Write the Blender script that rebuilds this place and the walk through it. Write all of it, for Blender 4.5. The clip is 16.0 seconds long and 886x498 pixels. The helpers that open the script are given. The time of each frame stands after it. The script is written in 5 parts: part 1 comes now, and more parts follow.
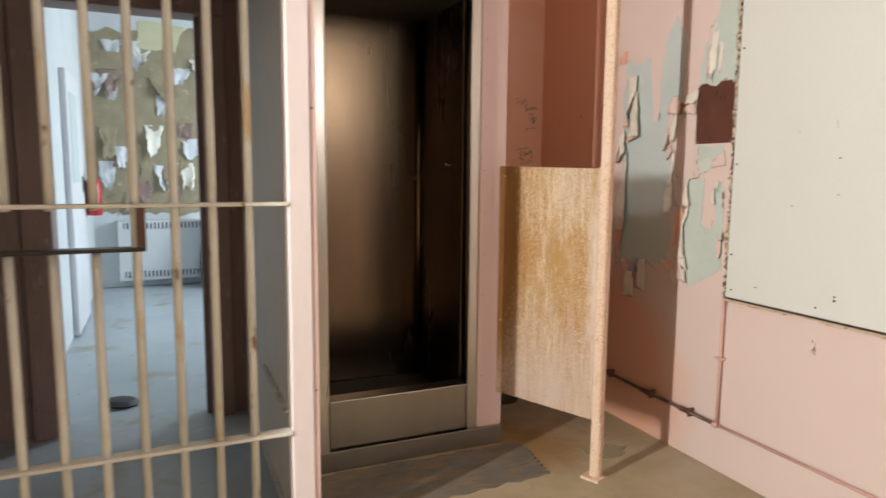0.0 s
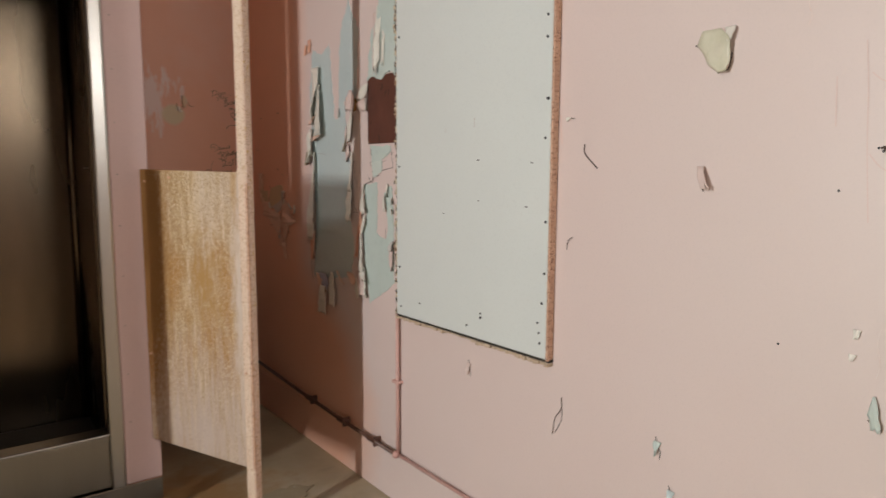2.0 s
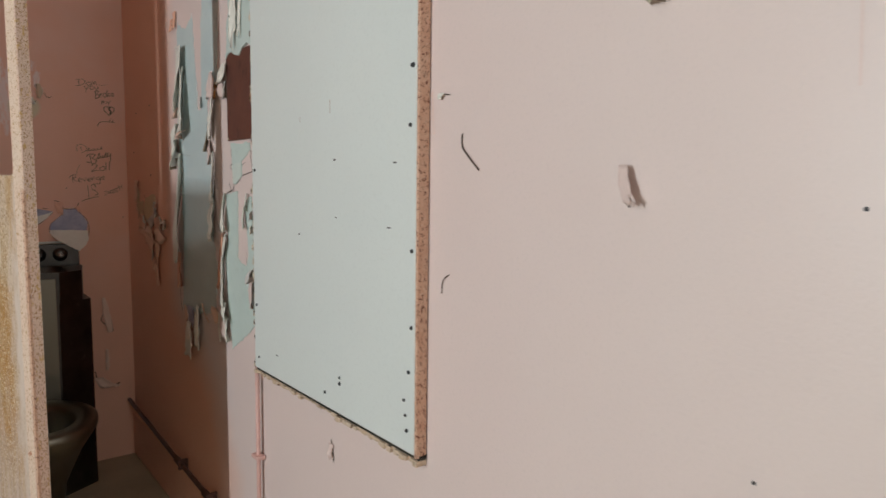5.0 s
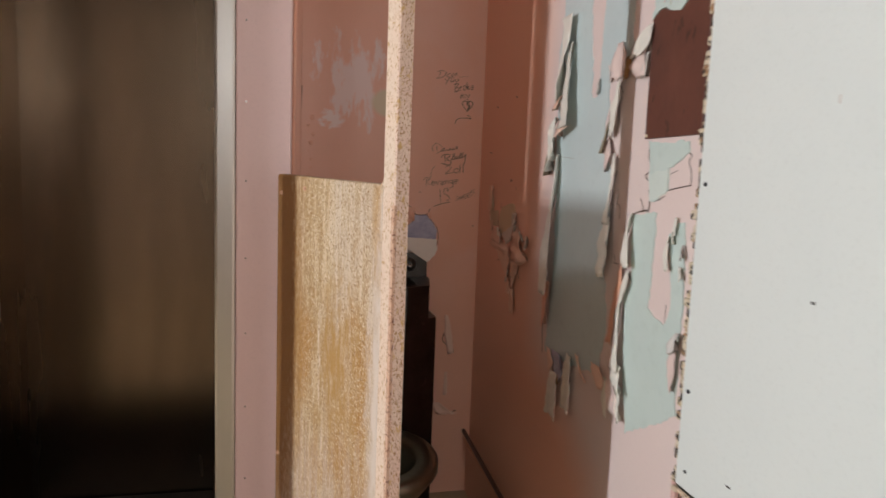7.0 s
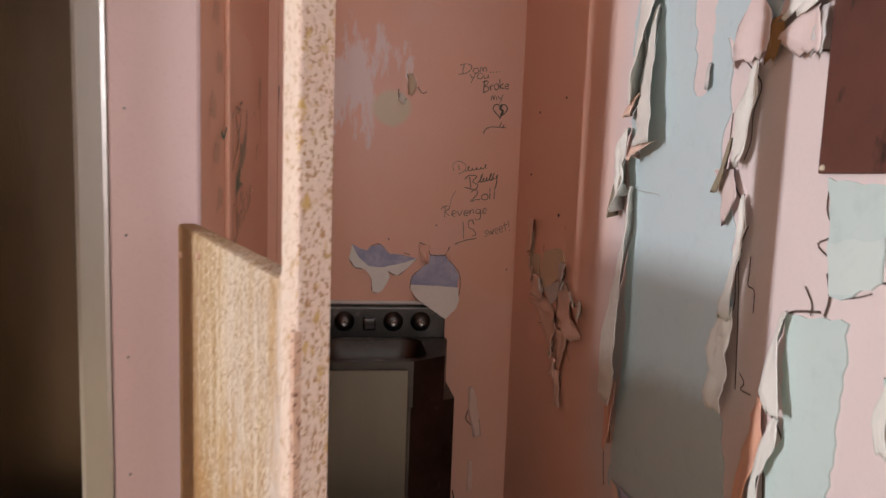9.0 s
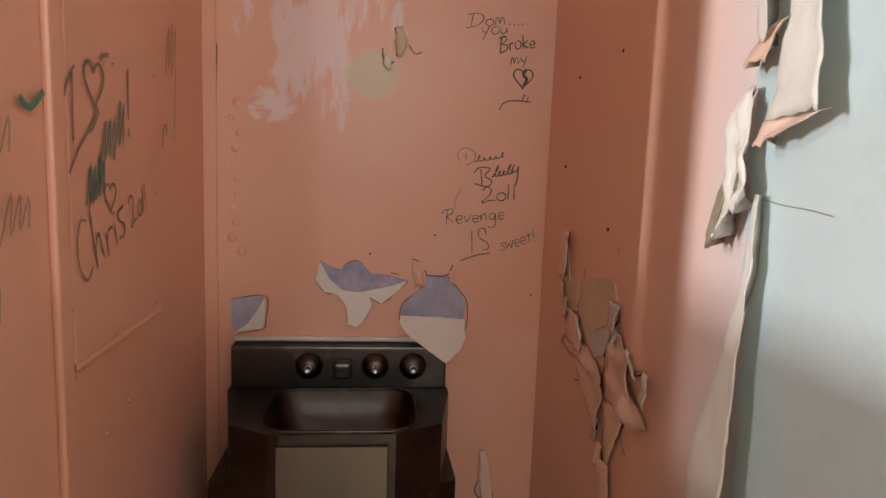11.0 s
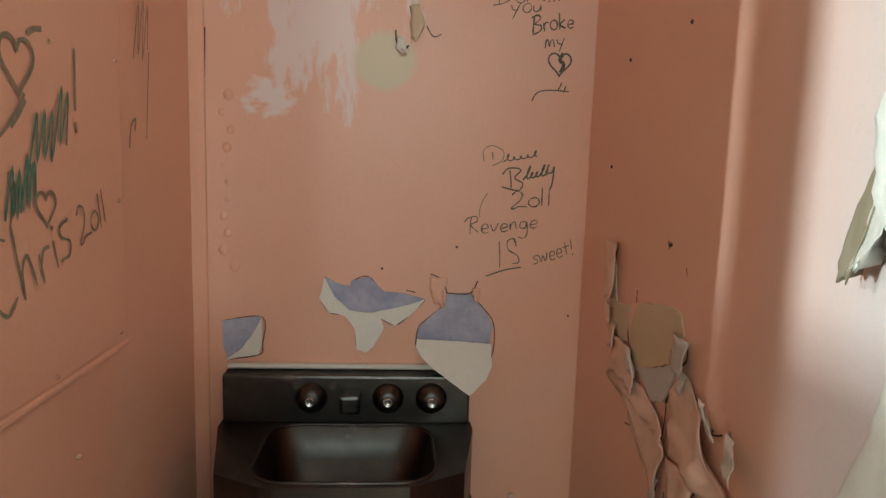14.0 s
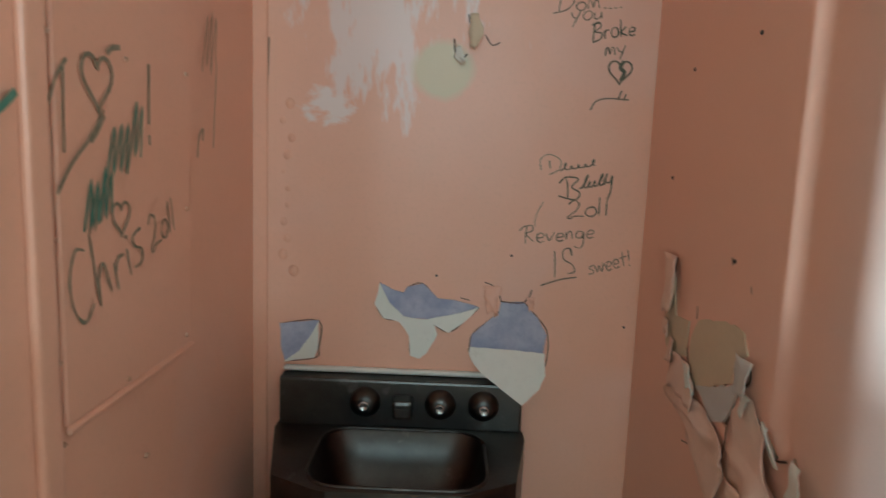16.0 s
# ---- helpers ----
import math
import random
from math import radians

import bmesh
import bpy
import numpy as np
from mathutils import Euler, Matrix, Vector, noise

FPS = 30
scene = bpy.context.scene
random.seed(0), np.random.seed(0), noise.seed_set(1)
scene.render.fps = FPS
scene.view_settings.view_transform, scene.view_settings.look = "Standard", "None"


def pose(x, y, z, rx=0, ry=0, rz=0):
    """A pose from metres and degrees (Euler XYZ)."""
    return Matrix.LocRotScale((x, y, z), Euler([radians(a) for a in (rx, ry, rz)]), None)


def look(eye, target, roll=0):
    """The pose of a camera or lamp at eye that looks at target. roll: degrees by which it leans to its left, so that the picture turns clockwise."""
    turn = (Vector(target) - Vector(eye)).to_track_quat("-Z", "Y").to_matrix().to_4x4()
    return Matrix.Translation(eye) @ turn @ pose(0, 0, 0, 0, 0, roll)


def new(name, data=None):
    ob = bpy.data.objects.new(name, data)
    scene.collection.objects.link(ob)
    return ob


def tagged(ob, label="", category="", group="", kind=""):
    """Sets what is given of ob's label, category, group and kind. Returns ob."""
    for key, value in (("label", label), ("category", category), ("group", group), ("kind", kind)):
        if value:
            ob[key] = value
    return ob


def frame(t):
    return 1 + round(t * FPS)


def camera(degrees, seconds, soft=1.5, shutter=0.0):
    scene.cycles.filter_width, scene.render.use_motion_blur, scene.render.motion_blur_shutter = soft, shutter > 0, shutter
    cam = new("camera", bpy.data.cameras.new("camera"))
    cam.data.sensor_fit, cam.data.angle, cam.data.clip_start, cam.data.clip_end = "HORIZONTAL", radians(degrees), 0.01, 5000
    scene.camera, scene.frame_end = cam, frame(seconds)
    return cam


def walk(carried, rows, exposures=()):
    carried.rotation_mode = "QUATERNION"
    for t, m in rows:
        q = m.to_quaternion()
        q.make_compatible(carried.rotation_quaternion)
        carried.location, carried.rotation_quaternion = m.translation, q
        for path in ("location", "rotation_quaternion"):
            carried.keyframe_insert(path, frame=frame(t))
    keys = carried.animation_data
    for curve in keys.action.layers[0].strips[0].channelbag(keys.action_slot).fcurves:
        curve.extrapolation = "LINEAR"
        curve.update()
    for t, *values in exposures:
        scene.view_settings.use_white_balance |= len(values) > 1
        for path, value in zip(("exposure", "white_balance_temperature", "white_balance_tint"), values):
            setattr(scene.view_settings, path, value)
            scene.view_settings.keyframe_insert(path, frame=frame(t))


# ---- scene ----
cam = camera(68.4, 16.0, shutter=0.4)
PATH = [
    (0, (-0.11, 0.008, 1.327), (0.687, 1.827, 1.085), 0.5),
    (0.5, (0.101, 0.053, 1.349), (1.04, 1.802, 1.108), 0.1),
    (1, (0.335, -0.019, 1.351), (1.398, 1.659, 1.117), -0.1),
    (1.5, (0.555, -0.082, 1.352), (1.693, 1.546, 1.121), 0.2),
    (2, (0.731, -0.018, 1.345), (1.949, 1.551, 1.107), 0.3),
    (2.5, (0.907, 0.096, 1.355), (2.21, 1.595, 1.117), 0.2),
    (3, (1.017, 0.138, 1.348), (2.382, 1.58, 1.113), 0.3),
    (3.2, (1.061, 0.146, 1.352), (2.438, 1.578, 1.124), 0.4),
    (5.3, (1.392, 0.342, 1.33), (2.577, 1.94, 1.126), 1.0),
    (5.5, (1.366, 0.428, 1.341), (2.505, 2.059, 1.133), 1.2),
    (6, (1.332, 0.592, 1.329), (2.295, 2.333, 1.119), 1.5),
    (6.5, (1.351, 0.816, 1.353), (2.051, 2.677, 1.136), 2.0),
    (7, (1.405, 0.996, 1.359), (1.843, 2.934, 1.133), 2.2),
    (7.5, (1.46, 1.166, 1.365), (1.802, 3.124, 1.141), 2.3),
    (8, (1.473, 1.354, 1.384), (1.789, 3.316, 1.16), 2.2),
    (8.5, (1.532, 1.473, 1.387), (1.842, 3.436, 1.169), 2.1),
    (9, (1.619, 1.631, 1.433), (1.912, 3.598, 1.214), 2.1),
    (9.2, (1.65, 1.687, 1.437), (1.935, 3.654, 1.215), 2.1),
    (11.3, (1.762, 2.203, 1.45), (1.969, 4.175, 1.183), 2.1),
    (11.5, (1.771, 2.234, 1.442), (1.974, 4.205, 1.174), 2.1),
    (12, (1.777, 2.313, 1.44), (1.962, 4.286, 1.171), 2.0),
    (12.5, (1.775, 2.355, 1.438), (1.947, 4.329, 1.17), 1.9),
    (13, (1.769, 2.368, 1.432), (1.929, 4.344, 1.168), 1.9),
    (13.5, (1.772, 2.359, 1.441), (1.92, 4.336, 1.176), 1.9),
    (14, (1.773, 2.349, 1.45), (1.914, 4.326, 1.184), 1.8),
    (14.5, (1.777, 2.347, 1.447), (1.917, 4.325, 1.18), 1.8),
    (15, (1.804, 2.345, 1.44), (1.938, 4.322, 1.172), 1.7),
    (15.5, (1.794, 2.365, 1.44), (1.917, 4.343, 1.168), 1.9),
    (16, (1.765, 2.349, 1.467), (1.75, 4.33, 1.193), 2.2),
]
EXPOSURES = [(0.0, 0.04, 7400, 14), (1.0, -0.2, 7250, 13), (2.0, -0.38, 6750, 11), (3.0, -0.44, 6200, 7), (5.5, -0.38, 6300, 6), 
             (6.5, -0.24, 6450, 9), (7.5, 0.13, 6350, 14), (9.0, 0.17, 6300, 17), (11.3, 0.66, 6550, 12), (12.0, 0.72, 6550, 8), 
             (12.5, 0.8, 6350, 4), (14.5, 0.84, 5600, -13), (15.0, 0.82, 5500, -14), (15.5, 0.84, 5450, -16), (16.0, 0.85, 4950, -18)]
walk(cam, [(t, look(eye, target, roll)) for t, eye, target, roll in PATH],
     EXPOSURES)

# ---- light: two daylight openings in the west wall, a cool window in the far room, an added fill from the south ----
world = bpy.data.worlds.new("sky_world")
scene.world = world
world.use_nodes = True
sky = world.node_tree.nodes.new("ShaderNodeTexSky")
sky.sky_type, sky.sun_disc, sky.sun_elevation, sky.sun_rotation = "NISHITA", False, radians(35), radians(200)
world.node_tree.links.new(sky.outputs[0], world.node_tree.nodes["Background"].inputs[0])
world.node_tree.nodes["Background"].inputs[1].default_value = 0.1


def area_lamp(name, eye, target, w, h, watts, colour):
    data = bpy.data.lights.new(name, "AREA")
    data.shape, data.size, data.size_y, data.energy, data.color = "RECTANGLE", w, h, watts, colour
    ob = new(name, data)
    ob.matrix_world = look(eye, target)
    return ob


WEST = -2.6
area_lamp("window_light_low", (WEST - 0.02, 0.82, 1.58), (0, 0.82, 1.58), 0.075, 0.5, 124, (0.94, 0.98, 1.0))
area_lamp("window_light_high", (WEST - 0.02, 0.82, 2.85), (1.5, 1.5, 1.3), 0.075, 0.4, 36, (0.94, 0.98, 1.0))
# no south window is known; this lamp only lifts the nook's end wall
area_lamp("window_light_south", (1.72, -2.62, 2.4), (1.72, 1.5, 1.4), 0.55, 0.8, 24, (0.94, 0.98, 1.0))
area_lamp("window_light_far_room", (2.45, 6.2, 1.6), (0, 6.2, 1.2), 1.4, 1.3, 115, (0.66, 0.84, 1.0))


# ---- materials ----
def surf(name, c1, c2, scale=3.0, rough=0.6, metal=0.0, bump=0.1, fine=60.0, stretch=(1, 1, 1), spots=None, rough2=None, mixlo=0.35, mixhi=0.65, spec=0.5, regions=()):
    """Two colours over broad noise, fine grain, relief, and optional spots: (colour, scale, low, high, stretch)."""
    m = bpy.data.materials.new(name)
    m.use_nodes = True
    nt = m.node_tree
    N, L = nt.nodes, nt.links
    b = N["Principled BSDF"]
    tc = N.new("ShaderNodeTexCoord")
    mp = N.new("ShaderNodeMapping")
    mp.inputs["Scale"].default_value = stretch
    L.new(tc.outputs["Object"], mp.inputs[0])

    def noise_of(sc, detail=5.0, vec=mp):
        n = N.new("ShaderNodeTexNoise")
        n.inputs["Scale"].default_value, n.inputs["Detail"].default_value, n.inputs["Roughness"].default_value = sc, detail, 0.62
        L.new(vec.outputs[0], n.inputs["Vector"])
        return n

    def ramp_of(out, lo, hi):
        r = N.new("ShaderNodeMapRange")
        r.inputs[1].default_value, r.inputs[2].default_value = lo, hi
        L.new(out, r.inputs[0])
        return r.outputs[0]

    def mixed(fac, a, c):
        x = N.new("ShaderNodeMix")
        x.data_type = "RGBA"
        L.new(fac, x.inputs[0])
        for sock, val in ((x.inputs[6], a), (x.inputs[7], c)):
            if isinstance(val, tuple):
                sock.default_value = (*val, 1)
            else:
                L.new(val, sock)
        return x.outputs[2]

    broad, grain = noise_of(scale), noise_of(fine, 3.0)
    col = mixed(ramp_of(broad.outputs[0], mixlo, mixhi), c1, c2)
    dark = tuple(0.9 * v for v in c1)
    col = mixed(ramp_of(grain.outputs[0], 0.52, 0.95), col, dark)
    for sp in spots or ():
        colour, sc, lo, hi, st = sp
        mp2 = N.new("ShaderNodeMapping")
        mp2.inputs["Scale"].default_value = st
        mp2.inputs["Location"].default_value = (sc * 0.37, 1.3, sc * 0.11)
        L.new(tc.outputs["Object"], mp2.inputs[0])
        col = mixed(ramp_of(noise_of(sc, 4.0, mp2).outputs[0], lo, hi), col, colour)
    for colour, centre, radii, sc, st, amp, lo, hi in regions:
        # a tint round one place, with a ragged edge: paint, stains and painted-in light
        mp3 = N.new("ShaderNodeMapping")
        mp3.vector_type = "TEXTURE"
        mp3.inputs["Location"].default_value, mp3.inputs["Scale"].default_value = centre, radii
        L.new(tc.outputs["Object"], mp3.inputs[0])
        far = N.new("ShaderNodeVectorMath")
        far.operation = "LENGTH"
        L.new(mp3.outputs[0], far.inputs[0])
        mp4 = N.new("ShaderNodeMapping")
        mp4.inputs["Scale"].default_value = st
        mp4.inputs["Rotation"].default_value = (0, 0.22, 0)
        L.new(tc.outputs["Object"], mp4.inputs[0])
        rag = N.new("ShaderNodeMath")
        rag.operation = "MULTIPLY_ADD"
        rag.inputs[1].default_value = amp
        L.new(noise_of(sc, 6.0, mp4).outputs[0], rag.inputs[0])
        sub = N.new("ShaderNodeMath")
        sub.operation = "SUBTRACT"
        sub.inputs[0].default_value = 1.0 - amp / 2
        L.new(far.outputs["Value"], sub.inputs[1])
        L.new(sub.outputs[0], rag.inputs[2])
        col = mixed(ramp_of(rag.outputs[0], lo, hi), col, colour)
    L.new(col, b.inputs["Base Color"])
    b.inputs["Metallic"].default_value = metal
    b.inputs["Specular IOR Level"].default_value = spec
    r = N.new("ShaderNodeMapRange")
    r.inputs[3].default_value, r.inputs[4].default_value = rough, rough if rough2 is None else rough2
    L.new(broad.outputs[0], r.inputs[0])
    L.new(r.outputs[0], b.inputs["Roughness"])
    if bump:
        add = N.new("ShaderNodeMath")
        add.operation = "MULTIPLY_ADD"
        add.inputs[1].default_value = 0.35
        L.new(grain.outputs[0], add.inputs[0])
        L.new(broad.outputs[0], add.inputs[2])
        bp = N.new("ShaderNodeBump")
        bp.inputs["Strength"].default_value, bp.inputs["Distance"].default_value = bump, 0.01
        L.new(add.outputs[0], bp.inputs["Height"])
        L.new(bp.outputs[0], b.inputs["Normal"])
    return m


ONE = (1, 1, 1)
M_PINK = surf("pale_pink_wall_paint", (0.76, 0.605, 0.555), (0.75, 0.59, 0.535), 1.6, 0.42, bump=0.10, fine=150, rough2=0.3,
              spots=[((0.64, 0.48, 0.42), 9.0, 0.78, 0.95, ONE), ((0.77, 0.63, 0.585), 1.1, 0.55, 0.8, ONE)])
M_SALMON = surf("salmon_wall_paint", (0.82, 0.445, 0.30), (0.80, 0.425, 0.285), 2.2, 0.42, bump=0.07, fine=120, rough2=0.32,
                spots=[((0.67, 0.39, 0.29), 8.0, 0.74, 0.95, ONE), ((0.81, 0.54, 0.45), 1.3, 0.55, 0.8, ONE)])
# regions tint in the nook's red bounce, reddish low shade and paler lit end
M_EAST = surf("pink_salmon_paint_with_light_tints", (0.755, 0.628, 0.590), (0.75, 0.612, 0.572), 1.6, 0.45, bump=0.10, fine=150, rough2=0.34,
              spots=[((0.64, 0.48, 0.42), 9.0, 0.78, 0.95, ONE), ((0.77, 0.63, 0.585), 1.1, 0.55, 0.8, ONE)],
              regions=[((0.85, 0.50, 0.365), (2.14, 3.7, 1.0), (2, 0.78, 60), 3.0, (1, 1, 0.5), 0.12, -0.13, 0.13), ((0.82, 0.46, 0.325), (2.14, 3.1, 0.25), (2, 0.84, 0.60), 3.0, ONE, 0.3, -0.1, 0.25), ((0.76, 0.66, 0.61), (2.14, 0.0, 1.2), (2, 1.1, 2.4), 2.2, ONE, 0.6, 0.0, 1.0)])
M_NORTH = surf("salmon_wall_paint_with_scrapes", (0.83, 0.47, 0.33), (0.81, 0.445, 0.305), 4.0, 0.42, bump=0.09, fine=120, rough2=0.32,
               spots=[((0.67, 0.39, 0.29), 8.0, 0.74, 0.95, ONE), ((0.81, 0.54, 0.45), 1.3, 0.55, 0.8, ONE)],
               regions=[((0.84, 0.66, 0.60), (1.63, 3.6, 1.72), (0.22, 2, 0.19), 24, (1.0, 1, 0.30), 3.2, 0.35, 0.62),
                        ((0.86, 0.70, 0.64), (1.525, 3.6, 1.56), (0.075, 2, 0.05), 30, (0.6, 1, 1), 2.4, 0.3, 0.6),
                        ((0.70, 0.58, 0.38), (1.742, 3.6, 1.63), (0.066, 2, 0.06), 14, ONE, 0.5, 0.02, 0.3)])
M_FLAKE = surf("loose_salmon_paint", (0.84, 0.60, 0.48), (0.82, 0.55, 0.42), 6, 0.5, bump=0.2, fine=90, spots=[((0.62, 0.40, 0.30), 18, 0.64, 0.85, ONE)])
M_DULL = surf("dull_room_paint", (0.46, 0.40, 0.35), (0.40, 0.35, 0.31), 2.0, 0.6, bump=0.1)
M_FRAME = surf("bright_steel_trim", (0.58, 0.55, 0.50), (0.50, 0.47, 0.43), 3.0, 0.24, 1.0, 0.03, 140, (1, 1, 0.15), rough2=0.34)
M_FAINT = surf("faded_green_marker", (0.18, 0.17, 0.11), (0.34, 0.26, 0.18), 70, 0.7, bump=0)
M_POST = surf("pale_pink_paint", (0.78, 0.71, 0.71), (0.75, 0.67, 0.67), 2.0, 0.4, bump=0.08, fine=30, stretch=(1, 1, 0.4),
              spots=[((0.5, 0.36, 0.33), 14.0, 0.72, 0.9, ONE)])
M_PILLAR = surf("pillar_pink_paint", (0.76, 0.545, 0.52), (0.74, 0.545, 0.52), 2.0, 0.45, bump=0.06, fine=150)
M_BLUE = surf("blue_grey_underpaint", (0.52, 0.605, 0.605), (0.56, 0.64, 0.63), 2.5, 0.5, bump=0.08, fine=40, spots=[((0.40, 0.47, 0.48), 16, 0.68, 0.85, ONE)])
M_GREEN = surf("green_grey_underpaint", (0.53, 0.62, 0.575), (0.57, 0.65, 0.61), 3.0, 0.5, bump=0.08, fine=40)
M_PALEGREEN = surf("pale_green_undercoat", (0.58, 0.66, 0.60), (0.62, 0.68, 0.63), 5.0, 0.5, bump=0.1, fine=40)
M_TANBARE = surf("bare_tan_plaster", (0.69, 0.55, 0.38), (0.66, 0.53, 0.37), 9.0, 0.75, bump=0.15, fine=70)
M_VIOLET = surf("violet_underpaint", (0.33, 0.335, 0.47), (0.50, 0.49, 0.58), 22, 0.6, bump=0.1, fine=80)
M_CHIPBACK = surf("pale_olive_paint_back", (0.66, 0.64, 0.47), (0.70, 0.66, 0.52), 8, 0.4, bump=0.1)
M_CREAM = surf("cream_paint_back", (0.82, 0.775, 0.69), (0.77, 0.745, 0.66), 8, 0.45, bump=0.25, fine=60, spots=[((0.5, 0.46, 0.36), 20, 0.66, 0.85, ONE)])
M_YELLOW = surf("yellow_green_underpaint", (0.56, 0.55, 0.33), (0.62, 0.58, 0.40), 10, 0.6, bump=0.1)
M_SCRAPE = surf("scraped_white_plaster", (0.80, 0.72, 0.68), (0.78, 0.60, 0.53), 22, 0.7, bump=0.3, fine=90)
M_BOARD = surf("white_laminate", (0.73, 0.765, 0.735), (0.70, 0.735, 0.71), 1.2, 0.38, bump=0.03, fine=140, spots=[((0.55, 0.53, 0.47), 10, 0.74, 0.92, ONE)], rough2=0.28)
M_CHIP = surf("particle_board_edge", (0.62, 0.36, 0.24), (0.70, 0.46, 0.33), 30, 0.8, bump=0.5, fine=220, spots=[((0.20, 0.07, 0.04), 200, 0.56, 0.61, (1, 1, 0.8)), ((0.72, 0.52, 0.38), 150, 0.6, 0.68, ONE)])
M_CHIPPALE = surf("painted_particle_board_edge", (0.78, 0.56, 0.46), (0.80, 0.62, 0.50), 25, 0.7, bump=0.5, fine=200,
                  spots=[((0.42, 0.21, 0.085), 330, 0.525, 0.60, (1, 1, 0.55)), ((0.62, 0.38, 0.14), 110, 0.56, 0.68, (1, 1, 0.5))])
# brown hinge-end region: rusty stain, with the corner post's shadow painted in
M_FACE = surf("worn_stall_board", (0.40, 0.235, 0.085), (0.50, 0.34, 0.18), 7, 0.6, bump=0.5, fine=260, stretch=(1, 1, 0.3),
              spots=[((0.66, 0.50, 0.32), 45, 0.46, 0.62, (1, 1, 0.10)), ((0.60, 0.49, 0.41), 4.0, 0.50, 0.70, (1, 1, 0.4)), ((0.42, 0.21, 0.055), 4.6, 0.52, 0.66, (1, 1, 0.42)),
                     ((0.76, 0.62, 0.44), 230, 0.53, 0.64, (1, 1, 0.7)), ((0.46, 0.245, 0.07), 16, 0.54, 0.68, (1, 1, 0.08)), ((0.70, 0.58, 0.46), 20, 0.56, 0.70, (1, 1, 0.06)), ((0.27, 0.125, 0.035), 240, 0.55, 0.62, (1, 1, 0.6)), ((0.76, 0.64, 0.48), 210, 0.60, 0.66, (1, 1, 0.7))],
              regions=[((0.56, 0.44, 0.38), (1.50, 2.4, 0.35), (1.2, 1.2, 0.50), 70, (1, 1, 0.09), 2.2, 0.1, 1.3),
                       ((0.66, 0.54, 0.45), (1.575, 2.19, 0.9), (0.035, 5, 0.6), 60, (1, 1, 0.25), 1.2, 0.0, 0.5),
                       ((0.30, 0.14, 0.035), (1.345, 2.66, 1.05), (0.085, 5, 0.85), 110, (1, 1, 0.5), 0.9, 0.0, 0.4),
                       ((0.44, 0.245, 0.075), (1.49, 2.4, 0.95), (0.05, 5, 0.26), 90, (1, 1, 0.22), 2.4, 0.2, 0.9)])
M_RUST = surf("brown_stained_board", (0.27, 0.13, 0.035), (0.35, 0.18, 0.06), 9, 0.7, bump=0.4, fine=160, stretch=(1, 1, 0.2),
              spots=[((0.52, 0.34, 0.17), 120, 0.58, 0.72, (1, 1, 0.3))])
M_EDGEPALE = surf("pale_worn_corner", (0.78, 0.62, 0.49), (0.76, 0.56, 0.43), 20, 0.6, bump=0.3, fine=120, stretch=(1, 1, 0.4), spots=[((0.5, 0.28, 0.1), 60, 0.6, 0.72, ONE), ((0.50, 0.30, 0.14), 260, 0.55, 0.62, (1, 1, 0.5))])
M_STEEL = surf("brushed_steel", (0.36, 0.33, 0.28), (0.30, 0.27, 0.23), 2.2, 0.3, 1.0, 0.04, 160, (1, 1, 0.12), rough2=0.42)
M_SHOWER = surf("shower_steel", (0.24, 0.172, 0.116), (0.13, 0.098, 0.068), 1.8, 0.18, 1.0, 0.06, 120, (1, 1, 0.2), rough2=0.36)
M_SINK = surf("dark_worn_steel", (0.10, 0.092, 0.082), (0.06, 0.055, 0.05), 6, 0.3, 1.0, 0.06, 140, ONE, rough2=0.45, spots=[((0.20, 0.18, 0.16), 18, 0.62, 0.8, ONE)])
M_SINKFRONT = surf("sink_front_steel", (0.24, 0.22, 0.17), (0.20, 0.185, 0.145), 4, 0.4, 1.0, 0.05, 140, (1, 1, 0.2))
M_BLACK = surf("black_gap", (0.03, 0.025, 0.02), (0.05, 0.04, 0.03), 20, 0.8)
# real cracks plus the shadow gaps behind loose paint, drawn as dark lines
M_CRACKSHADE = surf("dark_crack_and_shade", (0.060, 0.036, 0.026), (0.11, 0.07, 0.05), 30, 0.8)
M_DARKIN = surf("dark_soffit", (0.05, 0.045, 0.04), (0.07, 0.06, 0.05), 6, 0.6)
M_FLOOR = surf("worn_beige_floor", (0.47, 0.385, 0.26), (0.39, 0.32, 0.21), 3.5, 0.5, bump=0.15, fine=70, rough2=0.7,
               spots=[((0.30, 0.25, 0.18), 7, 0.6, 0.8, ONE), ((0.46, 0.41, 0.33), 2.0, 0.56, 0.8, ONE)],
               regions=[((0.33, 0.20, 0.09), (1.5, 2.62, 0), (0.45, 0.4, 3), 9, ONE, 1.2, 0.1, 0.7)])
M_LINO = surf("grey_torn_lino", (0.17, 0.17, 0.17), (0.15, 0.125, 0.095), 5, 0.5, bump=0.2, fine=60, stretch=(1, 0.6, 1), spots=[((0.25, 0.19, 0.12), 11, 0.46, 0.66, (0.5, 1.6, 1)), ((0.12, 0.09, 0.06), 16, 0.6, 0.7, (0.5, 1.4, 1))])
M_BAR = surf("chipped_cream_bar", (0.74, 0.73, 0.66), (0.66, 0.64, 0.55), 9, 0.5, bump=0.2, fine=90, spots=[((0.62, 0.42, 0.17), 7, 0.58, 0.70, (1, 1, 0.5)), ((0.22, 0.10, 0.04), 13, 0.64, 0.70, (1, 1, 0.6))])
M_BEIGE = surf("beige_wall_paint", (0.80, 0.76, 0.69), (0.74, 0.69, 0.61), 4, 0.6, bump=0.2, fine=50, stretch=(1, 1, 0.35))
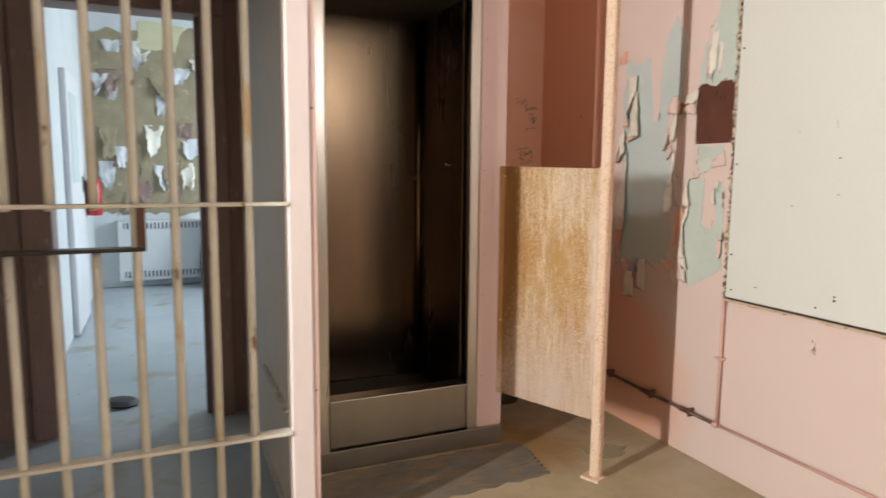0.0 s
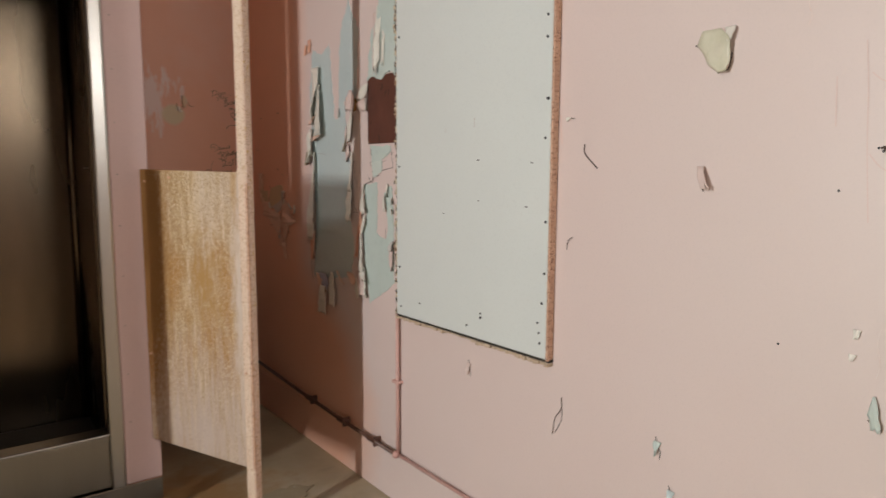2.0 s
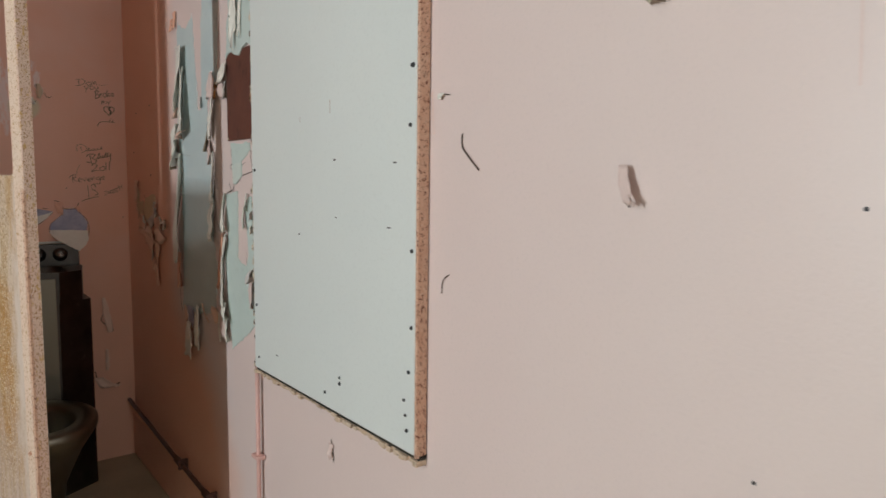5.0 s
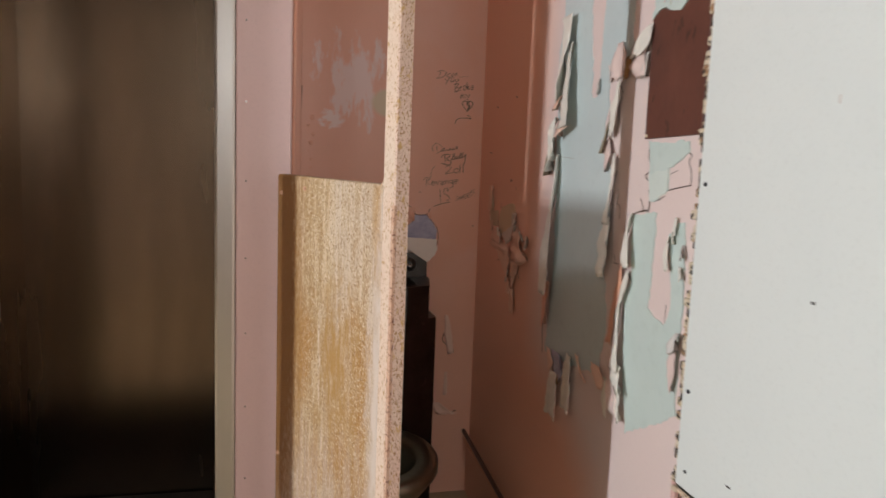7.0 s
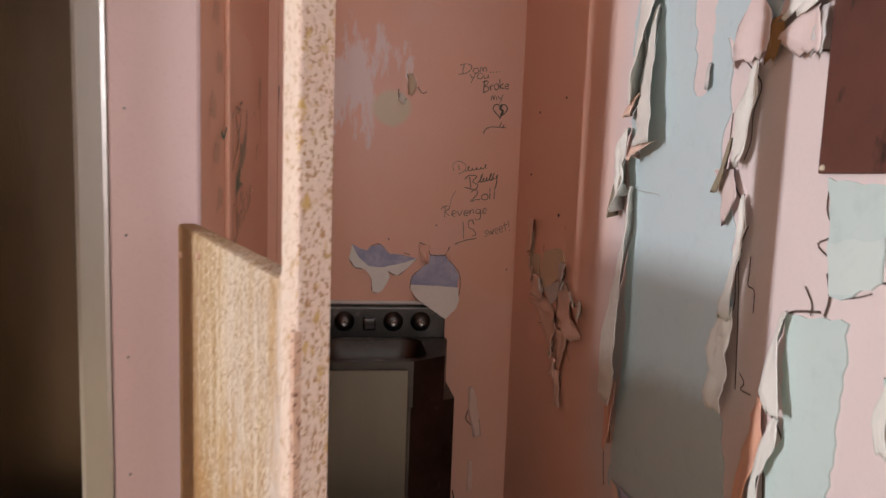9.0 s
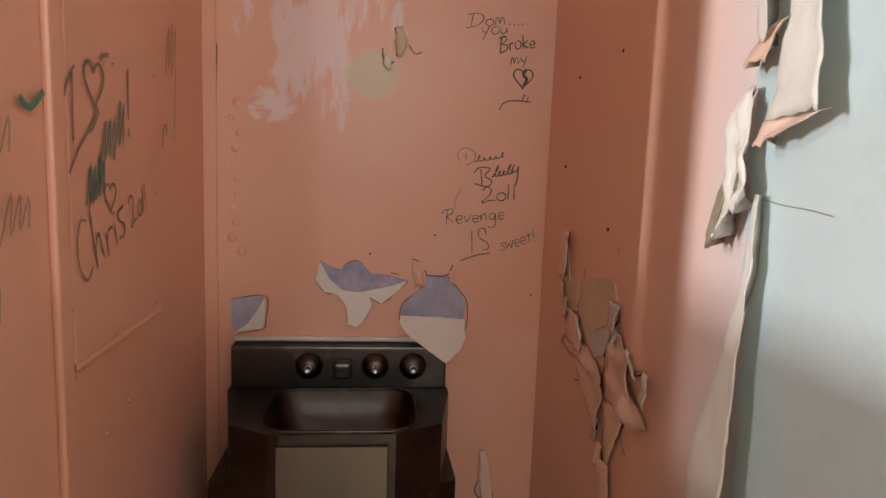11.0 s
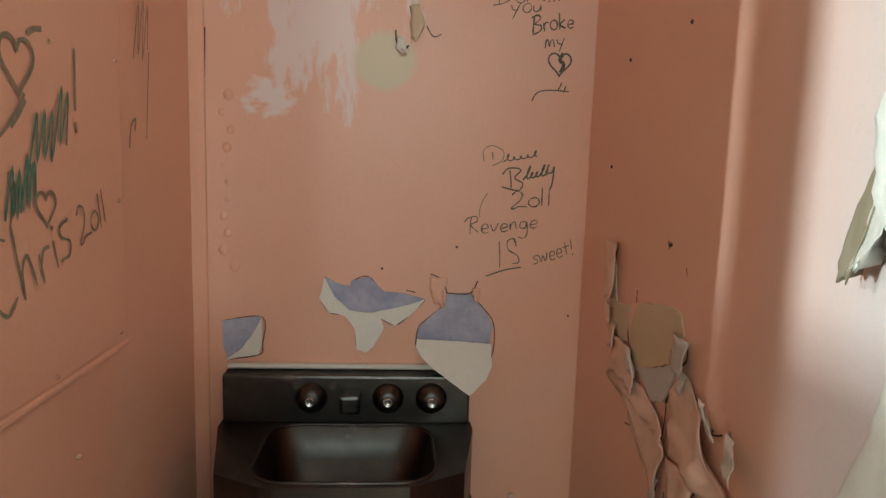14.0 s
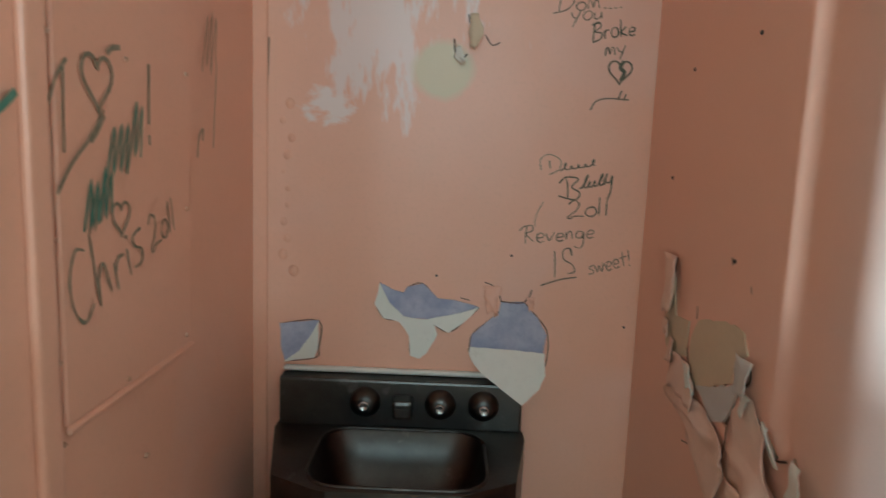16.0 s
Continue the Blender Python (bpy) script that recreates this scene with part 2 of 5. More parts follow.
M_BROWN = surf("brown_door_frame_paint", (0.30, 0.20, 0.18), (0.24, 0.16, 0.13), 6, 0.5, bump=0.25, fine=60, stretch=(1, 1, 0.3), spots=[((0.42, 0.34, 0.32), 25, 0.62, 0.75, (1, 1, 0.3)), ((0.08, 0.05, 0.04), 9, 0.66, 0.8, ONE)])
M_MAROON = surf("maroon_plate", (0.13, 0.05, 0.035), (0.10, 0.04, 0.03), 12, 0.4, bump=0.1, fine=60, spots=[((0.04, 0.022, 0.016), 22, 0.62, 0.68, (1, 1, 0.5)), ((0.20, 0.09, 0.07), 5, 0.6, 0.8, (1, 1, 0.3))])
M_COOLWALL = surf("far_room_white_paint", (0.66, 0.69, 0.70), (0.58, 0.61, 0.63), 2, 0.6, bump=0.1)
M_COOLFLOOR = surf("far_room_blue_floor", (0.42, 0.49, 0.53), (0.36, 0.42, 0.46), 1.5, 0.35, bump=0.05, spots=[((0.30, 0.25, 0.17), 2.5, 0.58, 0.72, ONE), ((0.20, 0.18, 0.15), 12, 0.68, 0.74, ONE), ((0.55, 0.6, 0.6), 5, 0.6, 0.8, ONE)])
M_TAN = surf("stripped_tan_plaster", (0.36, 0.30, 0.20), (0.28, 0.23, 0.15), 5, 0.8, bump=0.4, fine=40, spots=[((0.16, 0.12, 0.07), 4, 0.6, 0.75, ONE), ((0.55, 0.52, 0.42), 7, 0.62, 0.72, ONE)])
M_PAPER = surf("hanging_white_wallpaper", (0.72, 0.74, 0.76), (0.62, 0.64, 0.67), 6, 0.7, bump=0.2)
M_DOORWHITE = surf("white_door_paint", (0.74, 0.74, 0.76), (0.68, 0.68, 0.71), 3, 0.45, bump=0.05)
M_RED = surf("red_enamel", (0.55, 0.03, 0.03), (0.45, 0.02, 0.02), 8, 0.3, bump=0.02)
M_DARK = surf("black_rubber", (0.03, 0.03, 0.035), (0.05, 0.05, 0.05), 10, 0.6)
M_INK = surf("dark_green_marker", (0.075, 0.085, 0.06), (0.17, 0.15, 0.10), 60, 0.7, bump=0)
M_TEAL = surf("teal_marker", (0.07, 0.20, 0.145), (0.14, 0.27, 0.19), 40, 0.7, bump=0)
M_PIPE = surf("painted_pipe", (0.085, 0.038, 0.026), (0.15, 0.075, 0.055), 18, 0.4, bump=0.2, fine=80, spots=[((0.10, 0.05, 0.03), 14, 0.6, 0.7, ONE)])
M_PIPEPINK = surf("pink_painted_pipe", (0.66, 0.38, 0.33), (0.74, 0.48, 0.43), 12, 0.4, bump=0.1)
M_CHROME = surf("worn_chrome", (0.60, 0.58, 0.55), (0.48, 0.46, 0.44), 20, 0.25, 0.8, 0.02, 60)
M_CAULK = surf("crumbling_filler", (0.62, 0.50, 0.34), (0.70, 0.60, 0.46), 30, 0.8, bump=0.6, fine=150, spots=[((0.05, 0.035, 0.025), 60, 0.50, 0.55, ONE), ((0.36, 0.20, 0.10), 35, 0.55, 0.64, ONE)])
M_PALEFILL = surf("pale_crumbling_filler", (0.66, 0.53, 0.40), (0.56, 0.40, 0.27), 25, 0.8, bump=0.5, fine=150, spots=[((0.16, 0.08, 0.05), 45, 0.60, 0.66, ONE)])
M_CEIL = surf("grey_ceiling_paint", (0.62, 0.58, 0.54), (0.56, 0.52, 0.48), 2, 0.7, bump=0.1)
M_GLASS = surf("window_bar_paint", (0.5, 0.48, 0.42), (0.45, 0.43, 0.38), 5, 0.5)


# ---- building helpers ----
from mathutils.geometry import tessellate_polygon


def thing(name, at, label="", category="", group="", kind=""):
    ob = new(name)
    ob.location = at
    ob.empty_display_size = 0.05
    return tagged(ob, label, category, group, kind)


def finish(name, bm, material, smooth=False):
    me = bpy.data.meshes.new(name)
    bmesh.ops.recalc_face_normals(bm, faces=bm.faces)
    if smooth:
        for f in bm.faces:
            f.smooth = True
    bm.to_mesh(me)
    bm.free()
    for m in material if isinstance(material, (list, tuple)) else (material,):
        me.materials.append(m)
    return new(name, me)


def part(name, bm, material, parent, label="", smooth=False):
    ob = finish(name, bm, material, smooth)
    ob.parent = parent
    if parent.parent is None:
        ob.matrix_parent_inverse = Matrix.Translation(-parent.location)
    if label:
        ob["label"] = label
    return ob


def structure(name, bm, material, label="", category="", smooth=False):
    return tagged(finish(name, bm, material, smooth), label, category, kind="structure")


def box(x0, x1, y0, y1, z0, z1, bevel=0.0, bm=None, seg=1):
    bm = bm or bmesh.new()
    made = bmesh.ops.create_cube(bm, size=1)["verts"]
    for v in made:
        v.co = Vector(((x0 + x1) / 2 + v.co.x * (x1 - x0), (y0 + y1) / 2 + v.co.y * (y1 - y0), (z0 + z1) / 2 + v.co.z * (z1 - z0)))
    if bevel:
        edges = {e for v in made for e in v.link_edges}
        bmesh.ops.bevel(bm, geom=list(edges), offset=bevel, segments=seg, profile=0.6, affect="EDGES")
    return bm


def tube(points, radius, sides=12, bm=None, caps=True):
    """A round bar through the points."""
    bm = bm or bmesh.new()
    pts = [Vector(p) for p in points]
    rings = []
    for i, p in enumerate(pts):
        d = (pts[min(i + 1, len(pts) - 1)] - pts[max(i - 1, 0)]).normalized()
        q = d.to_track_quat("Z", "Y")
        r = radius[i] if isinstance(radius, (list, tuple)) else radius
        rings.append([bm.verts.new(p + q @ Vector((r * math.cos(2 * math.pi * k / sides), r * math.sin(2 * math.pi * k / sides), 0))) for k in range(sides)])
    for a, c in zip(rings, rings[1:]):
        for k in range(sides):
            bm.faces.new((a[k], a[(k + 1) % sides], c[(k + 1) % sides], c[k]))
    if caps:
        bm.faces.new(rings[0][::-1])
        bm.faces.new(rings[-1])
    return bm


def prism(outline, lo, hi, bevel=0.0):
    """An upright prism over a plan outline (x, y)."""
    bm = bmesh.new()
    f = bm.faces.new([bm.verts.new((x, y, lo)) for x, y in outline])
    up = bmesh.ops.extrude_face_region(bm, geom=[f])["geom"]
    for v in up:
        if isinstance(v, bmesh.types.BMVert):
            v.co.z = hi
    if bevel:
        bmesh.ops.bevel(bm, geom=[e for e in bm.edges if abs(e.verts[0].co.z - e.verts[1].co.z) < 1e-6 and e.verts[0].co.z > hi - 1e-6], offset=bevel, segments=2, affect="EDGES")
    return bm


# a wall plane: origin, right-hand way along it and the way out of it
EAST, NORTH, NOOKW = 2.14, 3.60, 1.388
PLANES = {"east": (Vector((EAST, 0, 0)), Vector((0, 1, 0)), Vector((-1, 0, 0))),
          "north": (Vector((0, NORTH, 0)), Vector((1, 0, 0)), Vector((0, -1, 0))),
          "nook": (Vector((NOOKW, 0, 0)), Vector((0, 1, 0)), Vector((1, 0, 0))),
          "far": (Vector((0, 8.0, 0)), Vector((1, 0, 0)), Vector((0, -1, 0))),
          "floor": (Vector((0, 0, 0)), Vector((1, 0, 0)), Vector((0, 0, 1)))}


def on(plane, a, z, out=0.0):
    o, along, normal = PLANES[plane]
    if plane == "floor":
        return Vector((a, z, out))
    return o + along * a + Vector((0, 0, z)) + normal * out


def patch(plane, outline, material, parent, jag=0.006, thick=0.0015, name="bare_patch", label="", seed=0, step=0.012, tilt=0.0):
    """A thin layer with a torn outline on a wall, through a few rough corners."""
    rnd = random.Random(seed + len(outline) * 7)
    thick += 0.0003 * (seed % 6)
    high = max(p[1] for p in outline)
    pts = []
    n = len(outline)
    for i in range(n):
        a, c = Vector(outline[i]), Vector(outline[(i + 1) % n])
        k = max(1, int((c - a).length / step))
        side = Vector((-(c - a).y, (c - a).x)).normalized()
        wob = 0.0
        for j in range(k):
            wob = 0.6 * wob + rnd.uniform(-jag, jag)
            pts.append(a.lerp(c, j / k) + side * (wob if j else 0))
    bm = bmesh.new()
    base = thick - 0.0015 if tilt else 0.0002
    low = [bm.verts.new(on(plane, p.x, p.y, base + tilt * (high - p.y))) for p in pts]
    top = [bm.verts.new(on(plane, p.x, p.y, thick + tilt * (high - p.y))) for p in pts]
    for tri in tessellate_polygon([[Vector((p.x, p.y, 0)) for p in pts]]):
        bm.faces.new([top[i] for i in tri])
        bm.faces.new([low[i] for i in tri][::-1])
    for i in range(len(pts)):
        bm.faces.new((low[i], low[(i + 1) % len(pts)], top[(i + 1) % len(pts)], top[i]))
    return part(name, bm, material, parent, label)


def flap(plane, a, z, w, h, out, material, parent, roll=0.0, lean=0.0, taper=0.3, seed=0, name="paint_flap", label="", down=True, crumple=0.12):
    """A loose sheet of paint hanging from its top edge, standing off the wall, its side rolled up, its lower end torn."""
    rnd = random.Random(seed * 31 + 5)
    nu, nv = 8, 18
    out *= 0.45
    w *= 0.72
    lean *= 0.4
    phase = rnd.uniform(0, 6)
    jags = [rnd.uniform(0.0, 0.22) for _ in range(nu + 1)]
    edge = []
    for side in range(2):
        walk_, line = 0.0, []
        for j in range(nv + 1):
            walk_ = 0.78 * walk_ + rnd.uniform(-0.055, 0.055)
            line.append(walk_)
        edge.append(line)
    bm = bmesh.new()
    sheets = []
    for layer in (0.0, 0.0012):
        rows = []
        for j in range(nv + 1):
            v = j / nv
            row = []
            for i in range(nu + 1):
                u = i / nu - 0.5
                ww = w * (1 - taper * v)
                shift = w * (edge[0][j] * (0.5 - u) + edge[1][j] * (u + 0.5))
                length = h * (1 - jags[i]) * v
                lift = out * math.sin(min(1.0, v * 1.15) * math.pi / 2) ** 1.4
                cu = (u + 0.5) if roll > 0 else (0.5 - u)
                curl = max(0.0, cu - 0.3) * abs(roll) * 2.6 * (0.35 + 0.65 * v)
                lift += 0.42 * w * (1 - math.cos(curl))
                narrow = u * ww if curl <= 0 else (u * ww - math.copysign(1, roll) * ww * max(0.0, cu - 0.3) * (1 - math.sin(curl) / max(curl, 1e-3)))
                lift += crumple * w * noise.noise(Vector((u * 3 + phase, v * h / max(w, 0.01) * 1.6, seed * 0.7)))
                row.append(bm.verts.new(on(plane, a + narrow + shift + lean * length, z - length if down else z + length, 0.0035 + max(0.0, lift) + layer)))
            rows.append(row)
        sheets.append(rows)
    for s in sheets:
        for j in range(nv):
            for i in range(nu):
                bm.faces.new((s[j][i], s[j][i + 1], s[j + 1][i + 1], s[j + 1][i]))
    lo, hi = sheets
    rim = [(0, i) for i in range(nu + 1)] + [(j, nu) for j in range(1, nv + 1)] + [(nv, i) for i in range(nu - 1, -1, -1)] + [(j, 0) for j in range(nv - 1, 0, -1)]
    for (j, i), (l, k) in zip(rim, rim[1:] + rim[:1]):
        bm.faces.new((lo[j][i], lo[l][k], hi[l][k], hi[j][i]))
    return part(name, bm, material, parent, label, smooth=crumple < 0.2)


def hanging(plane, rows, material, parent, out=0.015, seed=0, wave=0.08, name="paint_flap", label=""):
    """A loose sheet of old paint: (height, held side, free side) from the top down; it stands off more towards its free side and lower end."""
    rnd = random.Random(seed * 17 + 3)
    nu, nv = 9, max(8, int((rows[0][0] - rows[-1][0]) / 0.008))
    nv = min(nv, 34)
    phase = rnd.uniform(0, 9)
    tear = [rnd.uniform(0, 0.010) for _ in range(nu + 1)]
    levels = []
    for j in range(nv + 1):
        f = j / nv * (len(rows) - 1)
        i = min(int(f), len(rows) - 2)
        t = f - i
        levels.append([(1 - t) * p + t * q for p, q in zip(rows[i], rows[i + 1])])
    wl = wr = 0.0
    sheets = ([], [])
    bm = bmesh.new()
    for j, (z, a0, a1) in enumerate(levels):
        wl, wr = 0.7 * wl + rnd.uniform(-.0022, .0022), 0.7 * wr + rnd.uniform(-.0022, .0022)
        v = j / nv
        wide = abs(a1 - a0)
        lines = ([], [])
        for i in range(nu + 1):
            u = i / nu
            a = (a0 + wl) * (1 - u) + (a1 + wr) * u
            lift = out * (0.30 + 0.45 * v ** 0.6) * min(1.0, u * 6.0) ** 0.7 * (1 + 0.35 * u)
            lift += wave * wide * noise.noise(Vector((u * 2.2 + phase, z * 26, seed * 1.3))) + 0.6 * wave * wide * noise.noise(Vector((u * 6 + phase, z * 70, seed)))
            lift += 0.22 * wide * max(0.0, u - 0.8) ** 2 * 4
            drop = tear[i] * v
            for k in range(2):
                lines[k].append(bm.verts.new(on(plane, a, z - drop, 0.0028 + 0.0012 * k + max(0.0, lift))))
        for k in range(2):
            sheets[k].append(lines[k])
    for s in sheets:
        for j in range(nv):
            for i in range(nu):
                bm.faces.new((s[j][i], s[j][i + 1], s[j + 1][i + 1], s[j + 1][i]))
    rim = [(0, i) for i in range(nu + 1)] + [(j, nu) for j in range(1, nv + 1)] + [(nv, i) for i in range(nu - 1, -1, -1)] + [(j, 0) for j in range(nv - 1, 0, -1)]
    for (j, i), (l, k) in zip(rim, rim[1:] + rim[:1]):
        bm.faces.new((sheets[0][j][i], sheets[0][l][k], sheets[1][l][k], sheets[1][j][i]))
    return part(name, bm, material, parent, label, smooth=True)


INK_LAYER = [0.0006]


def stroke(plane, pts, width, material, parent, name="graffiti", label=""):
    """A marker line on a wall."""
    bm = bmesh.new()
    P = [Vector(p) for p in pts]
    INK_LAYER[0] = 0.0006 + (INK_LAYER[0] + 0.00007 - 0.0006) % 0.0012
    prev = None
    for i, p in enumerate(P):
        d = (P[min(i + 1, len(P) - 1)] - P[max(i - 1, 0)]).normalized()
        s = Vector((-d.y, d.x)) * width / 2
        lift = INK_LAYER[0] + 0.000012 * (i % 37) + (0.004 if name == "pencil_line" else 0.0)
        cur = [bm.verts.new(on(plane, *(p + s), lift)), bm.verts.new(on(plane, *(p - s), lift))]
        if prev:
            bm.faces.new((prev[0], prev[1], cur[1], cur[0]))
        prev = cur
    return part(name, bm, material, parent, label)


def smooth_line(pts, n=6):
    """A curve through the points."""
    P = [Vector(p) for p in pts]
    outp = []
    for i in range(len(P) - 1):
        p0, p1, p2, p3 = P[max(i - 1, 0)], P[i], P[i + 1], P[min(i + 2, len(P) - 1)]
        for k in range(n):
            t = k / n
            outp.append(0.5 * (2 * p1 + (p2 - p0) * t + (2 * p0 - 5 * p1 + 4 * p2 - p3) * t * t + (3 * p1 - p0 - 3 * p2 + p3) * t ** 3))
    outp.append(P[-1])
    return outp


def heart(plane, a, z, s, material, parent, w=0.003):
    pts = []
    for k in range(29):
        t = 2 * math.pi * k / 28
        pts.append((a + s * math.sin(t) ** 3, z + s * (13 * math.cos(t) - 5 * math.cos(2 * t) - 2 * math.cos(3 * t) - math.cos(4 * t)) / 15))
    return stroke(plane, pts, w, material, parent)


GLYPHS = {}


def glyph(ch, wide, *strokes):
    """A hand-drawn letter: its width and strokes on a unit-high box."""
    GLYPHS[ch] = (wide, strokes)


RING = [(.35, .48), (.12, .42), (.04, .22), (.15, .03), (.34, .04), (.44, .22), (.38, .42), (.26, .48)]
glyph("D", .85, [(.18, .95), (.14, .5), (.16, .02)], [(-.12, .88), (.3, 1.0), (.68, .78), (.66, .35), (.35, .04), (-.1, -.06)])
glyph("o", .5, RING)
glyph("0", .42, RING)
glyph("m", .62, [(.02, .02), (.06, .46), (.16, .44), (.24, .1), (.3, .42), (.42, .44), (.5, .04)])
glyph(".", .22, [(.08, .05), (.12, .03), (.13, .06), (.09, .06)])
glyph("y", .52, [(.02, .5), (.1, .24), (.24, .18)], [(.44, .56), (.3, .2), (.12, -.3)])
glyph("u", .48, [(.04, .44), (.05, .12), (.18, .03), (.32, .16), (.36, .44), (.38, .05)])
glyph("B", .66, [(.12, .98), (.08, .5), (.06, 0)], [(-.06, .9), (.3, 1.0), (.46, .78), (.14, .52), (.5, .4), (.46, .1), (.02, -.06)])
glyph("r", .36, [(.04, .46), (.06, .02)], [(.06, .3), (.16, .46), (.32, .44)])
glyph("k", .44, [(.06, .9), (.05, .0)], [(.36, .5), (.08, .24), (.4, .02)])
glyph("e", .44, [(.06, .24), (.34, .28), (.3, .46), (.12, .46), (.04, .22), (.16, .03), (.38, .08)])
glyph("R", .62, [(.14, .92), (.12, .45), (.14, -.04)], [(-.16, .68), (-.02, .9), (.36, .96), (.42, .68), (.14, .5), (.5, .06)])
glyph("v", .42, [(.02, .46), (.16, .05), (.38, .5)])
glyph("n", .46, [(.04, .44), (.06, .03), (.1, .34), (.26, .46), (.34, .06)])
glyph("g", .46, [(.36, .44), (.1, .44), (.06, .16), (.3, .14), (.38, .42), (.36, -.2), (.16, -.42), (-.04, -.3)])
glyph("I", .42, [(.1, 1.0), (.16, .5), (.2, .0)])
glyph("S", .8, [(.52, .72), (.4, .98), (.12, .9), (.16, .6), (.56, .4), (.66, .16), (.36, .1)])
glyph("s", .4, [(.36, .46), (.1, .44), (.1, .3), (.3, .16), (.22, .0), (.0, .02)])
glyph("w", .58, [(.02, .44), (.1, .06), (.24, .36), (.36, .06), (.52, .46)])
glyph("t", .38, [(.16, .9), (.18, .05)], [(-.02, .54), (.4, .6)])
glyph("!", .3, [(.14, .9), (.13, .3)], [(.12, .08), (.15, .02), (.12, .03)])
glyph("2", .64, [(.04, .78), (.22, .96), (.42, .78), (.34, .44), (.04, .08), (.14, .02), (.3, .12), (.62, .08)])
glyph("1", .26, [(.14, .94), (.1, .0)])
glyph("C", .6, [(.5, .9), (.3, .98), (.08, .7), (.06, .3), (.24, .02), (.52, .14)])
glyph("h", .5, [(.08, 1.0), (.06, .0), (.12, .36), (.3, .48), (.38, .03)])
glyph("i", .24, [(.1, .46), (.1, .03)], [(.12, .66), (.14, .62), (.12, .63)])


def hand_written(plane, text, a, z, size, length, material, parent, turn=0.0, width=0.0026, seed=0):
    """Words written by hand in marker, fitted to a length, with uneven letters and pressure."""
    rnd = random.Random(seed + len(text))
    total = sum(GLYPHS[c][0] for c in text)
    sx = length / total
    c, s = math.cos(radians(turn)), math.sin(radians(turn))
    bm = bmesh.new()
    x0, level = 0.0, 0.0
    for ch in text:
        wide, strokes = GLYPHS[ch]
        big, lean, dy = rnd.uniform(.9, 1.1), rnd.uniform(.02, .16), rnd.uniform(-.05, .05) * size
        for line in strokes:
            pts = smooth_line([((x0 + px + lean * py) * sx, py * size * big + dy) for px, py in line], 5)
            level = (level + 0.00005) % 0.0006
            prev = None
            for i, p in enumerate(pts):
                d = (pts[min(i + 1, len(pts) - 1)] - pts[max(i - 1, 0)]).normalized()
                press = width / 2 * (0.75 + 0.5 * noise.noise(Vector((p.x * 90, p.y * 90, seed)))) * (0.6 if i in (0, len(pts) - 1) else 1)
                sd = Vector((-d.y, d.x)) * press
                cur = [bm.verts.new(on(plane, a + q.x * c - q.y * s, z + q.x * s + q.y * c, 0.0006 + level + 0.00001 * i)) for q in (p + sd, p - sd)]
                if prev:
                    bm.faces.new((prev[0], prev[1], cur[1], cur[0]))
                prev = cur
        x0 += wide
    return part("graffiti", bm, material, parent, "dark green handwriting in marker")


def scribble(plane, a, z, w, h, loops, material, parent, slant=0.0, width=0.003, rise=0.0):
    """Unreadable zigzag marker strokes."""
    rnd = random.Random(int(a * 1000 + z * 100))
    pts = []
    for k in range(loops * 2 + 1):
        f = k / (loops * 2)
        up = (1 if k % 2 else -1) * h / 2 * rnd.uniform(0.55, 1.1)
        pts.append((a + f * w + up * slant, z + rise * f + up))
    return stroke(plane, smooth_line(pts, 4), width, material, parent)


def cursive(plane, a, z, w, h, loops, material, parent, slant=0.35, width=0.0026, rise=0.0, seed=1):
    """Unreadable joined-up handwriting: a tall first letter, then running loops of uneven height."""
    rnd = random.Random(seed)
    tall = [1.0] + [rnd.choice((0.38, 0.45, 0.42, 0.9)) for _ in range(loops)]
    pts = []
    for k in range(loops * 10 + 1):
        f = k / (loops * 10)
        hh = h * tall[min(int(f * loops), loops - 1)] / 2
        th = 2 * math.pi * f * loops
        up = hh * (1 - math.cos(th))
        pts.append((a + w * f + 0.30 * w / loops * math.sin(th) + slant * up, z + up + rise * f))
    return stroke(plane, pts, width, material, parent)


def nail(plane, a, z, r, material, parent, name="screw", out=0.0):
    bm = bmesh.new()
    bmesh.ops.create_cone(bm, cap_ends=True, segments=8, radius1=r, radius2=r * 0.6, depth=0.004)
    o, along, normal = PLANES[plane]
    q = normal.to_track_quat("Z", "Y")
    bmesh.ops.transform(bm, matrix=Matrix.Translation(on(plane, a, z, out)) @ q.to_matrix().to_4x4(), verts=bm.verts)
    return part(name, bm, material, parent)


# ---- structure ----
H_ROOM = 3.3
floor = structure("floor", box(-2.75, 2.3, -2.75, 3.72, -0.12, 0.0), M_FLOOR, "worn beige floor with dirt and stains", "floor")
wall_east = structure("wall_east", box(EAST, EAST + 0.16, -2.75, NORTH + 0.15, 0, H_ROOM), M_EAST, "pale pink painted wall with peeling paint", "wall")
wall_north = structure("wall_north", box(1.25, EAST, NORTH, NORTH + 0.15, 0, H_ROOM), M_NORTH, "salmon pink wall with graffiti and torn paint", "wall")
wall_partition = structure("wall_partition", box(1.268, NOOKW, 2.72, NORTH, 0.0, H_ROOM), M_SALMON, "pink partition wall with graffiti", "wall")


